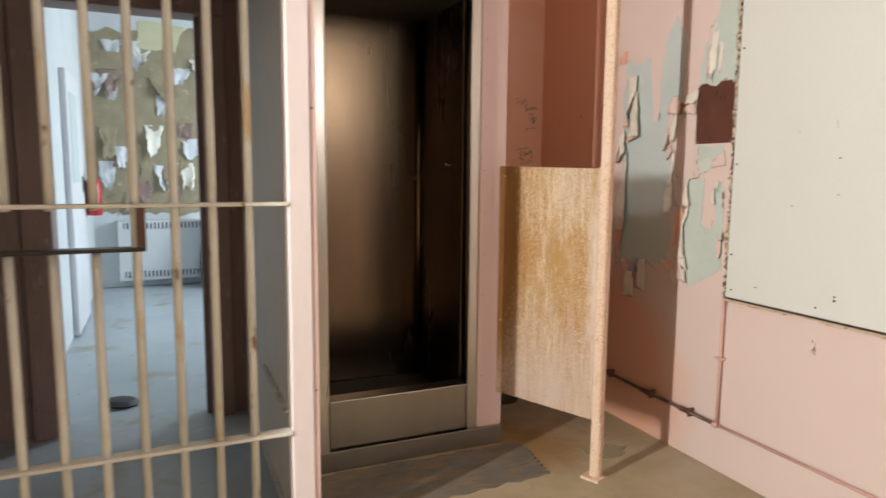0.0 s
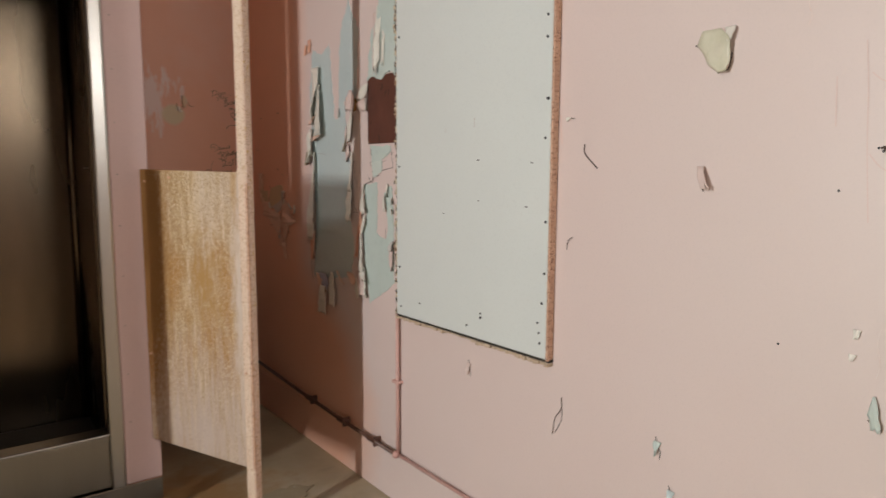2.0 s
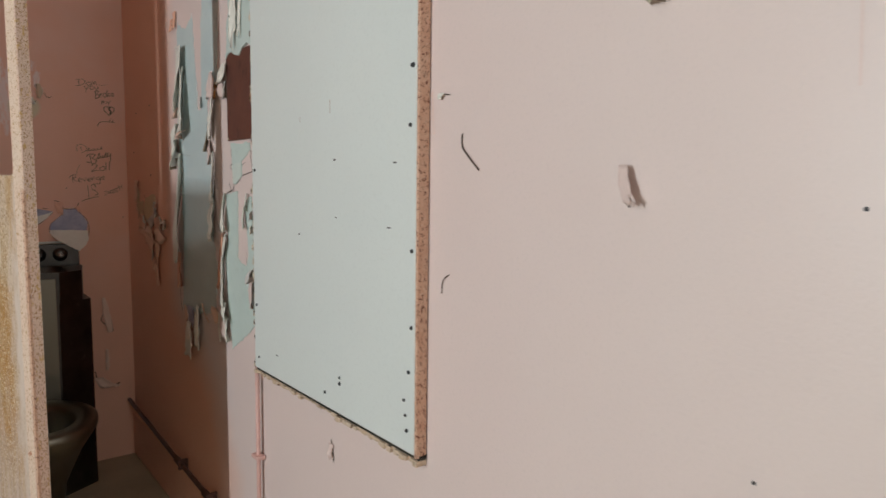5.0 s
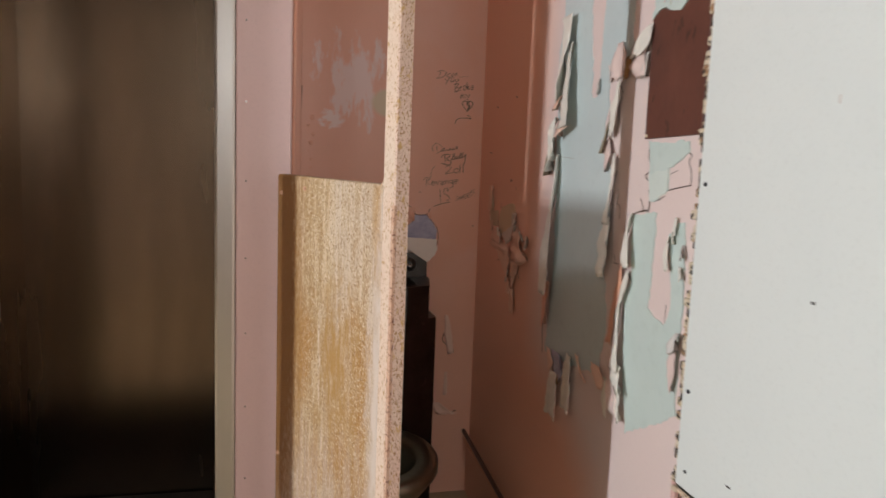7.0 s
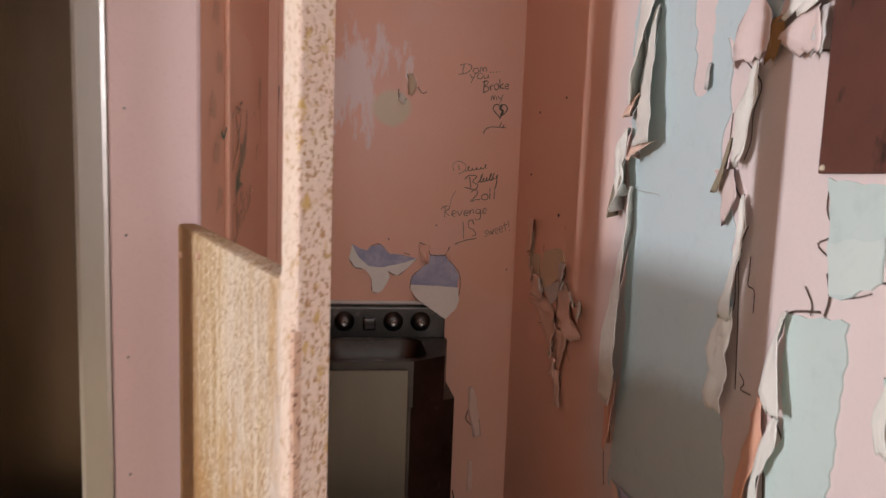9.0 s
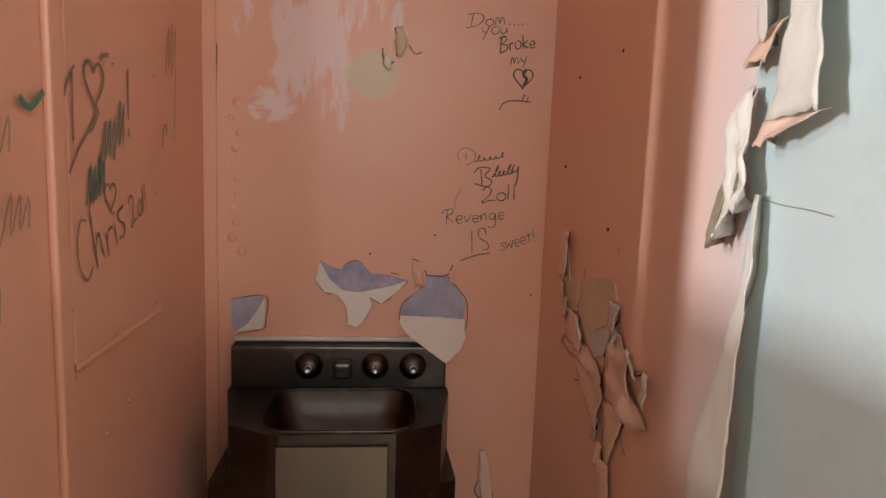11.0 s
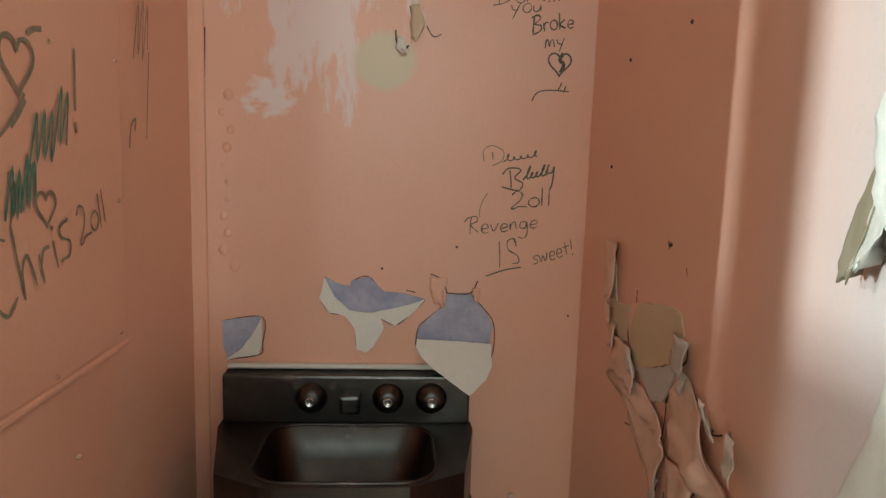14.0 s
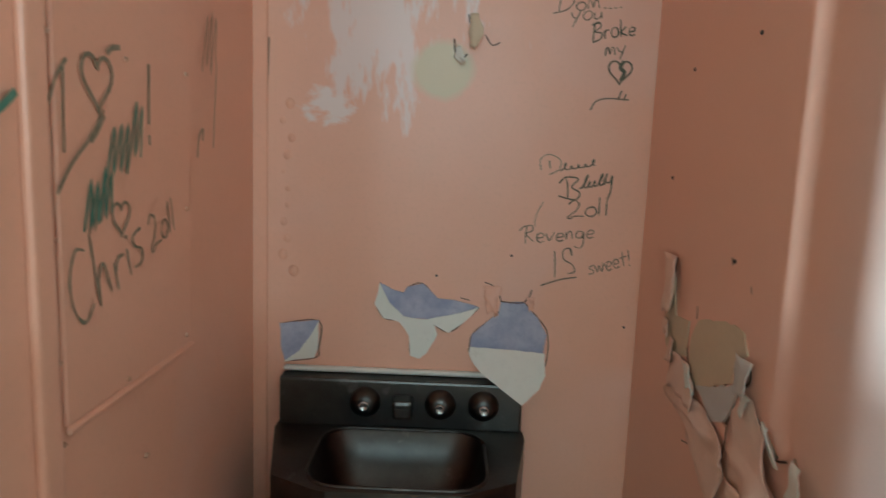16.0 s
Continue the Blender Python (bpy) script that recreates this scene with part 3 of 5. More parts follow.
def wall_with(axis, lo, hi, a0, a1, z0, z1, holes):
    """A wall slab with openings (a0, a1, z0, z1) right through it; axis: the way it faces."""
    bm = bmesh.new()

    def slab(p, q, r, s):
        if q - p > 1e-4 and s - r > 1e-4:
            box(*((lo, hi, p, q) if axis == "x" else (p, q, lo, hi)), r, s, bm=bm)
    cuts = sorted({a0, a1, *[h[0] for h in holes], *[h[1] for h in holes]})
    for p, q in zip(cuts, cuts[1:]):
        inside = sorted((h[2], h[3]) for h in holes if h[0] <= p + 1e-6 and h[1] >= q - 1e-6)
        z = z0
        for r, s in inside:
            slab(p, q, z, r)
            z = s
        slab(p, q, z, z1)
    return bm


def window(name, axis, at, a0, a1, z0, z1, bars):
    """A frame with upright bars in an opening."""
    ob = thing(name, (at, (a0 + a1) / 2, z0) if axis == "x" else ((a0 + a1) / 2, at, z0), "unseen steel window frame with cream paint, around a light", "window", kind="structure")

    def piece(nm, p, q, r, s, d=0.04):
        part(nm, box(*((at - d / 2, at + d / 2, p, q) if axis == "x" else (p, q, at - d / 2, at + d / 2)), r, s), M_GLASS, ob)
    piece("window_frame", a0, a1, z0, z0 + 0.03)
    piece("window_frame", a0, a1, z1 - 0.03, z1)
    piece("window_frame", a0, a0 + 0.03, z0 + 0.03, z1 - 0.03)
    piece("window_frame", a1 - 0.03, a1, z0 + 0.03, z1 - 0.03)
    for k in range(bars):
        a = a0 + (a1 - a0) * (k + 1) / (bars + 1)
        piece("window_bar", a - 0.008, a + 0.008, z0 + 0.03, z1 - 0.03, 0.016)
    return ob


WHOLES = [(0.705, 0.935, 1.3, 1.86), (0.705, 0.935, 2.62, 3.08)]
wall_west = structure("wall_west", wall_with("x", WEST - 0.15, WEST, -2.6, 3.6, 0, H_ROOM, WHOLES), M_DULL, "dull painted wall with two small windows", "wall")
# the south wall's opening is added to hold the fill lamp
wall_south = structure("wall_south", wall_with("y", -2.75, -2.6, -2.75, EAST, 0, H_ROOM, [(1.40, 2.05, 1.95, 2.85)]), M_DULL, "dull painted wall with an opening added for fill light", "wall")
for k, (a0, a1, z0, z1) in enumerate(WHOLES):
    window("window_%d" % (k + 1), "x", WEST - 0.1, a0, a1, z0, z1, 0)
window("window_4", "y", -2.70, 1.40, 2.05, 1.95, 2.85, 0)
ceiling = structure("ceiling", box(-2.75, 2.3, -2.75, NORTH + 0.15, H_ROOM, H_ROOM + 0.12), M_DULL, "plain painted ceiling", "ceiling")
# low skirting of the east wall
structure("baseboard", box(EAST - 0.012, EAST, -2.6, NORTH, 0.0, 0.205, 0.004), M_EAST, "pink plaster skirting along the wall", "baseboard")

# doorway wall of the passage, side wall of the shower block, the wall beside the bars
structure("wall_doorway", wall_with("y", 3.6, 3.72, -2.75, 0.375, 0, H_ROOM, [(-0.63, 0.14, 0, 2.10)]), M_BROWN, "brown-pink painted wall round a doorway", "wall")
side_wall = structure("wall_shower_side", box(0.300, 0.375, 2.34, 3.62, 0, H_ROOM), M_BEIGE, "beige stained wall of the shower block", "wall")
structure("wall_shower_back", box(0.375, 1.268, 3.50, 3.62, 0, H_ROOM), M_BEIGE, "plain wall behind the shower", "wall")
structure("wall_over_bars", box(-2.6, 0.275, 2.12, 2.20, 2.35, H_ROOM), M_POST, "pale painted lintel over the bars", "wall")
# unseen closing wall, widened along the bars to stop stray window light
structure("wall_beside_bars", box(-2.6, -0.95, 2.12, 2.20, 0, 2.35), M_POST, "unseen pale painted wall beside the bars, widened to block light", "wall")
# out of view, added so that no bar shadows fall in the passage
structure("light_blocker_wing", box(-1.05, -0.95, 1.60, 2.118, 0, H_ROOM), M_POST, "unseen slab added to keep window light off the bars", "wall")
door_frame = thing("door_frame", (-0.28, 3.48, 0), "brown chipped steel door frame", "door frame", kind="structure")
part("jamb", box(-0.70, -0.571, 3.555, 3.74, 0, 2.08, 0.006), M_BROWN, door_frame)
part("jamb", box(0.118, 0.235, 3.555, 3.74, 0, 2.08, 0.006), M_BROWN, door_frame)
part("head", box(-0.70, 0.235, 3.555, 3.74, 2.08, 2.20, 0.006), M_BROWN, door_frame)
part("door_stop", box(0.093, 0.118, 3.63, 3.70, 0, 2.08, 0.004), M_BROWN, door_frame)

# corner post between the bars and the shower
post = thing("corner_post", (0.33, 2.19, 0), "pale pink painted corner post beside the bars", "post", kind="structure")
part("post_face", box(0.275, 0.350, 2.13, 2.165, 0, H_ROOM, 0.004), M_POST, post)
part("post_board", box(0.350, 0.370, 2.136, 2.165, 0, H_ROOM, 0.003), M_PILLAR, post)
for z in (1.52, 0.58):
    nail("north", 0.357, z, 0.004, M_DARK, post, "nail", NORTH - 2.135)

# ---- shower stall ----
shower = thing("shower_stall", (0.85, 3.06, 0), "stainless steel shower stall with a raised sill", "shower")
Y0 = 2.716
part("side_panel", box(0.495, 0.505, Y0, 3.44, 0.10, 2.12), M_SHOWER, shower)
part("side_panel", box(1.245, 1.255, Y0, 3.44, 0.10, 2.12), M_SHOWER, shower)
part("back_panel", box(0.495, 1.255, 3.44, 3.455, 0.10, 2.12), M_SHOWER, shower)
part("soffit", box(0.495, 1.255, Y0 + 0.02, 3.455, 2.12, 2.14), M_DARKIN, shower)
part("pan", box(0.505, 1.245, Y0 + 0.03, 3.44, 0.10, 0.16, 0.02, seg=3), M_DARKIN, shower, "dark shower pan")
part("front_sill", box(0.54, 1.203, Y0 - 0.006, Y0 + 0.05, 0.095, 0.312, 0.008, seg=2), M_STEEL, shower, "low steel front")
# unseen dark facing, added to darken the back panel's reflection
part("dark_sill_facing", box(0.54, 1.203, Y0 + 0.0505, Y0 + 0.056, 0.16, 0.30), M_DARKIN, shower)
part("sill_lip", box(0.54, 1.203, Y0 - 0.012, Y0 + 0.075, 0.306, 0.318, 0.005, seg=2), M_STEEL, shower)
part("frame_side", box(0.48, 0.54, Y0 - 0.012, Y0 + 0.03, 0.0, 2.3, 0.008, seg=2), M_FRAME, shower)
part("frame_side", box(1.203, 1.254, Y0 - 0.012, Y0 + 0.03, 0.0, 2.3, 0.008, seg=2), M_FRAME, shower)
part("frame_head", box(0.54, 1.203, Y0 - 0.012, Y0 + 0.03, 2.14, 2.3, 0.006), M_STEEL, shower)
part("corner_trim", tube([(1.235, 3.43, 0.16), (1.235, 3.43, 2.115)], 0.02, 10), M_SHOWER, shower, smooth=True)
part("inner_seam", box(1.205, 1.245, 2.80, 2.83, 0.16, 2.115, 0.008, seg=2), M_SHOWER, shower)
part("latch", tube([(1.245, 3.03, 1.35), (1.222, 3.03, 1.35)], 0.007, 8), M_CHROME, shower, "small bright stud")
part("base_strip", box(0.42, 1.388, Y0 - 0.02, Y0 - 0.013, 0.0, 0.092, 0.003), M_STEEL, shower, "dull steel kick strip")
structure("wall_shower_head", box(0.48, 1.254, Y0 + 0.0, Y0 + 0.12, 2.3, H_ROOM), M_PILLAR, "pink wall over the shower", "wall")
structure("wall_shower_left", box(0.375, 0.48, 2.69, Y0 + 0.1, 0.093, H_ROOM, 0.004), M_PILLAR, "pink strip of wall beside the shower", "wall")
pillar = structure("wall_pillar", box(1.254, 1.389, Y0 - 0.012, Y0 + 0.004, 0.093, H_ROOM, 0.004), M_PILLAR, "pink board pillar with a row of nails", "pillar")
for k in range(10):
    nail("north", 1.279, 0.35 + 0.195 * k, 0.0028, M_CHROME, pillar, "nail", NORTH - Y0 + 0.013)

# ---- stall screen: one L-shaped sheet of particle board with a tall stile ----
screen = thing("stall_screen", (1.45, 2.42, 0), "worn particle board toilet screen with tall stile, paint rubbed off", "screen")
PA, PB = Vector((1.356, 2.702, 0)), Vector((1.584, 2.166, 0))
U = (PB - PA).normalized()
V = Vector((-U.y, U.x, 0))
LEN = (PB - PA).length - 0.012


def screen_piece(name, u0, u1, z0, z1, mat, v0=0.0, v1=0.03, bevel=0.003, label=""):
    bm = box(u0, u1, v0, v1, z0, z1, bevel, seg=2)
    for v in bm.verts:
        v.co = PA + U * v.co.x + V * v.co.y + Vector((0, 0, v.co.z))
    return part(name, bm, mat, screen, label)


panel = screen_piece("panel", 0.0, LEN - 0.045, 0.262, 1.342, M_FACE, bevel=0.006, label="tan board with vertical streaks of pale paint")
for v in panel.data.vertices:
    if v.co.z > 1.3:
        v.co.z += 0.004 - 0.010 * (v.co - PA).dot(U) / LEN  # the top edge sags a little towards the stile
fillet = [(0.0, 0.0)] + [(-0.022 + 0.022 * math.sin(radians(a)), 0.022 - 0.022 * math.cos(radians(a))) for a in range(0, 91, 15)]
bm = bmesh.new()
near = [bm.verts.new(PA + U * (LEN - 0.045 + du) + V * 0.002 + Vector((0, 0, 1.334 + dz))) for du, dz in fillet]
back = [bm.verts.new(v.co + V * 0.026) for v in near]
bm.faces.new(near)
bm.faces.new(back[::-1])
for k in range(len(near)):
    bm.faces.new((near[k], back[k], back[(k + 1) % len(near)], near[(k + 1) % len(near)]))
part("corner_fillet", bm, M_EDGEPALE, screen)
screen_piece("stile", LEN - 0.045, LEN - 0.006, 0.012, H_ROOM, M_EDGEPALE, label="pale tall stile")
screen_piece("stile_edge", LEN - 0.0062, LEN, 0.012, H_ROOM, M_CHIPPALE, 0.0, 0.03, 0.0025, "speckled raw particle board edge")
screen_piece("foot_plate", LEN - 0.075, LEN + 0.012, 0.0, 0.012, M_EDGEPALE, -0.025, 0.045, 0.002)
screen_piece("edge_batten", LEN - 0.008, LEN + 0.0015, 0.262, 1.30, M_CHIP, -0.003, 0.004, 0.001)
for u, z in ((LEN - 0.03, 0.62), (0.02, 0.62), (0.03, 1.30), (0.17, 1.315)):
    bm = bmesh.new()
    bmesh.ops.create_cone(bm, cap_ends=True, segments=10, radius1=0.006, radius2=0.004, depth=0.005)
    bmesh.ops.transform(bm, matrix=Matrix.Translation(PA + U * u - V * 0.002 + Vector((0, 0, z))) @ (-V).to_track_quat("Z", "Y").to_matrix().to_4x4(), verts=bm.verts)
    part("screw", bm, M_CHIP, screen)

# ---- white board on the east wall ----
board = thing("wall_board", (EAST, 1.65, 0.79), "white laminated particle board screwed to the wall", "board")
BF = 0.028
part("sheet", box(EAST - BF, EAST - 0.004, 1.270, 2.05, 0.795, 2.3, 0.002), M_BOARD, board)
part("raw_edge", box(EAST - BF + 0.001, EAST - 0.002, 1.262, 1.2698, 0.79, 2.3, 0.001), M_CHIP, board, "rough brown raw board edge")
bm = bmesh.new()
rnd = random.Random(4)
for k in range(60):
    z = 0.80 + 1.5 * k / 60
    s = rnd.uniform(0.002, 0.006)
    box(EAST - BF - 0.001, EAST - BF + s, 1.2595, 1.263, z, z + rnd.uniform(0.006, 0.022), bm=bm)
part("splintered_edge", bm, M_CHIP, board)
for a, z, r in ((2.03, 1.83, .005), (2.03, 1.36, .005), (2.03, 0.98, .005), (2.02, 0.83, .004), (1.56, 0.868, .006), (1.56, 0.882, .004), (1.63, 0.83, .005), (1.288, 1.72, .005), (1.288, 1.78, .005),
                (1.283, 1.55, .005), (1.288, 1.44, .005), (1.280, 1.20, .005), (1.288, 0.96, .005), (1.298, 0.87, .004), (1.293, 0.84, .005), (1.303, 0.90, .004), (1.280, 1.55, .006), (1.280, 1.05, .005)):
    nail("east", a, z, r, M_DARK, board, "screw", BF + 0.001)
for a, z, w, h in ((1.58, 1.38, .018, .004), (1.60, 1.50, .006, .03), (1.575, 1.25, .012, .003), (1.76, 1.20, .012, .004), (1.34, 1.37, .02, .003), (1.36, 1.24, .02, .003), (1.75, 1.48, .006, .012), (1.9, 0.86, .02, .003)):
    part("scuff", box(EAST - BF - 0.0006, EAST - BF + 0.001, a - w * 0.28, a + w * 0.28, z - h / 2, z + h / 2), M_DARKIN if h < 0.005 else M_CEIL, board)
# crumbling filler along the board's side and lower edge
bm, bm2 = bmesh.new(), bmesh.new()
rnd = random.Random(8)
for k in range(110):
    z = 0.79 + 1.5 * k / 110
    w = rnd.uniform(0.010, 0.022)
    box(EAST - rnd.uniform(0.012, 0.024), EAST, 2.058, 2.058 + w, z, z + 0.0165, 0.002, bm=bm)
for k in range(70):
    y = 1.262 + 0.798 * k / 70
    h = rnd.uniform(0.007, 0.013) * (0.35 if 30 < k < 44 else 1)
    box(EAST - rnd.uniform(0.020, 0.030), EAST, y, y + 0.0145, 0.785 - h, 0.785, 0.002, bm=bm2)
part("side_filler", bm, M_CAULK, board, "crumbling cream filler strip")
part("lower_filler", bm2, M_PALEFILL, board, "crumbling cream filler strip")
part("gap", box(EAST - 0.02, EAST - 0.001, 2.05, 2.0575, 0.787, 2.3), M_BLACK, board)
part("gap", box(EAST - 0.02, EAST - 0.001, 1.262, 2.05, 0.785, 0.7945), M_BLACK, board)

# ---- pipes on the east wall ----
pipe = thing("wall_pipe", (EAST - 0.015, 2.8, 0.21), "thin painted pipe with couplings along the skirting", "pipe")
XP = EAST - 0.026
part("pipe_run", tube([(XP, 3.60, 0.272), (XP, 2.9, 0.236), (XP, 2.5, 0.222), (XP, 2.066, 0.217)], 0.0085, 10), M_PIPE, pipe, smooth=True)
part("riser", tube([(XP + 0.01, 2.066, 0.217), (XP + 0.01, 2.066, 0.79)], 0.007, 8), M_PIPEPINK, pipe, "pink painted riser", smooth=True)
part("ledge_pipe", tube([(XP + 0.012, 2.066, 0.212), (XP + 0.012, 1.0, 0.206), (XP + 0.012, -2.6, 0.206)], 0.007, 8), M_PIPEPINK, pipe, "pink painted line of pipe", smooth=True)
for y, z in ((2.83, 0.233), (2.51, 0.222), (2.25, 0.219)):
    part("coupling", tube([(XP, y - 0.025, z), (XP, y + 0.025, z)], 0.0125, 10), M_PIPE, pipe)
    part("clip", box(XP - 0.012, EAST - 0.002, y - 0.04, y - 0.03, z - 0.02, z + 0.02, 0.002), M_PIPE, pipe)
bm = bmesh.new()
bmesh.ops.create_uvsphere(bm, u_segments=12, v_segments=8, radius=0.0145)
bmesh.ops.translate(bm, verts=bm.verts, vec=(XP, 2.066, 0.215))
part("elbow", bm, M_PIPEPINK, pipe, "painted elbow", smooth=True)
part("clip", box(XP - 0.004, EAST - 0.002, 2.045, 2.087, 0.51, 0.522, 0.002), M_PIPEPINK, pipe)

# ---- basin and toilet unit ----
CX = 1.685
unit = thing("toilet_basin_unit", (CX, 3.4, 0), "dark stainless steel prison basin with toilet below", "toilet basin")
PLAN = [(1.447, 3.592), (1.444, 3.375), (1.578, 3.302), (1.796, 3.302), (1.926, 3.375), (1.923, 3.592)]
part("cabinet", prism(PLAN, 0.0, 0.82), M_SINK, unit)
# deck with a sunken rounded bowl
bm = bmesh.new()


def rounded(x0, x1, y0, y1, r, z, n=5):
    pts = []
    for cx, cy, a0 in ((x1 - r, y1 - r, 0), (x0 + r, y1 - r, 90), (x0 + r, y0 + r, 180), (x1 - r, y0 + r, 270)):
        for k in range(n):
            a = radians(a0 + 90 * k / (n - 1))
            pts.append((cx + r * math.cos(a), cy + r * math.sin(a), z))
    return pts


def ray_to_plan(px, py):
    """The point of the unit's plan outline in the direction of (px, py) from the bowl's middle."""
    o = Vector((CX, 3.43))
    d = (Vector((px, py)) - o).normalized()
    best = 9.0
    for (ax, ay), (bx, by) in zip(PLAN, PLAN[1:] + PLAN[:1]):
        e = Vector((bx - ax, by - ay))
        den = d.x * e.y - d.y * e.x
        if abs(den) > 1e-9:
            w = Vector((ax, ay)) - o
            t, s = (w.x * e.y - w.y * e.x) / den, (w.x * d.y - w.y * d.x) / den
            if t > 0 and -1e-6 <= s <= 1 + 1e-6:
                best = min(best, t)
    return o + d * best


loops = [rounded(1.545, 1.845, 3.318, 3.548, 0.055, 0.946), rounded(1.549, 1.841, 3.322, 3.543, 0.055, 0.940), rounded(1.560, 1.830, 3.330, 3.530, 0.055, 0.90), rounded(1.580, 1.81, 3.345, 3.515, 0.05, 0.85),
         rounded(1.61, 1.78, 3.38, 3.48, 0.045, 0.835)]
inner = loops[0]
outer = [(*ray_to_plan(x, y), 0.946) for x, y, z in inner]
rings = [[bm.verts.new(p) for p in ring] for ring in ([(x, y, 0.82) for x, y, z in outer], outer, *loops)]
n = len(inner)
for a, c in zip(rings[:2], rings[1:3]):
    for k in range(n):
        bm.faces.new((a[k], a[(k + 1) % n], c[(k + 1) % n], c[k]))
bmesh.ops.delete(bm, geom=[v for v in bm.verts if not v.link_faces], context="VERTS")
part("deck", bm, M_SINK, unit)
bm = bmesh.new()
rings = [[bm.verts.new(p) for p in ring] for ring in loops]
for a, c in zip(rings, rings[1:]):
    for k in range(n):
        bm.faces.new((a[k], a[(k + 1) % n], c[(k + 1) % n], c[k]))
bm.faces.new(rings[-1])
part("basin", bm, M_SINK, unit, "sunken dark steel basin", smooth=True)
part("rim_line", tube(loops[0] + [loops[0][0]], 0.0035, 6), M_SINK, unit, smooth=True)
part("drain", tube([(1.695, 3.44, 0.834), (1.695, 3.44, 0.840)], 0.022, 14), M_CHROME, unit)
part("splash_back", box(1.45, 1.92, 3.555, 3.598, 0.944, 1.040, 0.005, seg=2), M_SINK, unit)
part("front_panel", box(1.582, 1.788, 3.295, 3.3015, 0.16, 0.925, 0.002), M_SINKFRONT, unit, "lighter brushed steel front panel")


def lathe(profile, at, axis, sides=20):
    """A turned part: (radius, way along axis)."""
    bm = bmesh.new()
    q = Vector(axis).to_track_quat("Z", "Y")
    rg = [[bm.verts.new(Vector(at) + q @ Vector((r * math.cos(2 * math.pi * k / sides), r * math.sin(2 * math.pi * k / sides), h))) for k in range(sides)] for r, h in profile]
    for a, c in zip(rg, rg[1:]):
        for k in range(sides):
            bm.faces.new((a[k], a[(k + 1) % sides], c[(k + 1) % sides], c[k]))
    bm.faces.new(rg[-1])
    return bm


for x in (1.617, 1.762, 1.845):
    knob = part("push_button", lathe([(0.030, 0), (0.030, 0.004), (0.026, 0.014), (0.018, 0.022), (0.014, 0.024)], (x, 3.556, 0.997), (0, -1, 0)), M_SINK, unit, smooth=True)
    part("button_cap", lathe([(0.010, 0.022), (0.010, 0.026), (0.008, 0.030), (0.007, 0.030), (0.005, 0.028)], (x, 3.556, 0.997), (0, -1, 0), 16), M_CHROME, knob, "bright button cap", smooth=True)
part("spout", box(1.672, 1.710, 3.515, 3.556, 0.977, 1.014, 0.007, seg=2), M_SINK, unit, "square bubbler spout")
part("spout_slot", box(1.678, 1.704, 3.5135, 3.516, 0.996, 1.0), M_BLACK, unit)
# toilet bowl in front of the cabinet
bowl_rings = []
for ox, oy, z in ((0.09, 0.08, 0.0), (0.09, 0.08, 0.12), (0.14, 0.18, 0.30), (0.19, 0.245, 0.40), (0.19, 0.245, 0.425), (0.178, 0.232, 0.43), (0.12, 0.165, 0.425), (0.115, 0.16, 0.40), (0.08, 0.11, 0.25), (0.04, 0.05, 0.2)):
    bowl_rings.append([(CX + ox * math.cos(2 * math.pi * k / 28), 3.06 + 0.16 * max(0.0, 1 - z / 0.38) + oy * math.sin(2 * math.pi * k / 28), z) for k in range(28)])
bm = bmesh.new()
rg = [[bm.verts.new(p) for p in ring] for ring in bowl_rings]
for a, c in zip(rg, rg[1:]):
    for k in range(28):
        bm.faces.new((a[k], a[(k + 1) % 28], c[(k + 1) % 28], c[k]))
bm.faces.new(rg[-1])
part("toilet_bowl", bm, M_SINKFRONT, unit, "round steel toilet bowl without a lid", smooth=True)

# ---- iron bars ----
bars = thing("cell_bars", (-0.6, 2.19, 0), "chipped cream iron cell bars with flat rails", "bars")
YB = 2.148
SLOT_X = -0.158
xs = [0.154 - 0.109 * k for k in range(10)]
for k, x in enumerate(xs):
    if x < SLOT_X - 0.02 and x > -0.95:
        part("bar", tube([(x, YB, 0.0), (x, YB, 1.08)], 0.0132, 10), M_BAR, bars, smooth=True)
        part("bar", tube([(x, YB, 1.2), (x, YB, 2.35)], 0.0132, 10), M_BAR, bars, smooth=True)
    else:
        part("bar", tube([(x, YB, 0.0), (x, YB, 2.35)], 0.0132, 10), M_BAR, bars, smooth=True)
for z in (0.444, 1.213):
    part("rail", box(-0.948, 0.275, YB - 0.025, YB + 0.025, z - 0.006, z + 0.006, 0.002), M_BAR, bars)
part("slot_sill", box(-0.948, SLOT_X + 0.012, YB - 0.03, YB + 0.03, 1.078, 1.089, 0.002), M_SINK, bars, "dark food slot shelf")
part("slot_side", box(SLOT_X - 0.012, SLOT_X + 0.012, YB - 0.03, YB + 0.03, 1.089, 1.205, 0.002), M_PIPE, bars)
# two scalloped rails of the bars along the passage wall, built as chain links, one above the other
for high in (0.445, 0.04):
    chain = thing("scalloped_wall_rail", (0.296, 2.63, high), "beige painted scalloped rail along the passage wall, built of links", "chain", "chains on the passage wall")
    for k in range(19):
        y = 2.90 - 0.03 * k
        wide, deep = (0.012, 0.002) if k % 2 else (0.003, 0.005)
        ring = [(0.292 + deep * math.cos(2 * math.pi * j / 10), y + 0.021 * math.sin(2 * math.pi * j / 10), high + 0.008 - 0.012 * k / 18 + wide * math.cos(2 * math.pi * j / 10)) for j in range(11)]
        part("link", tube(ring, 0.005, 6), M_BAR, chain, smooth=True)

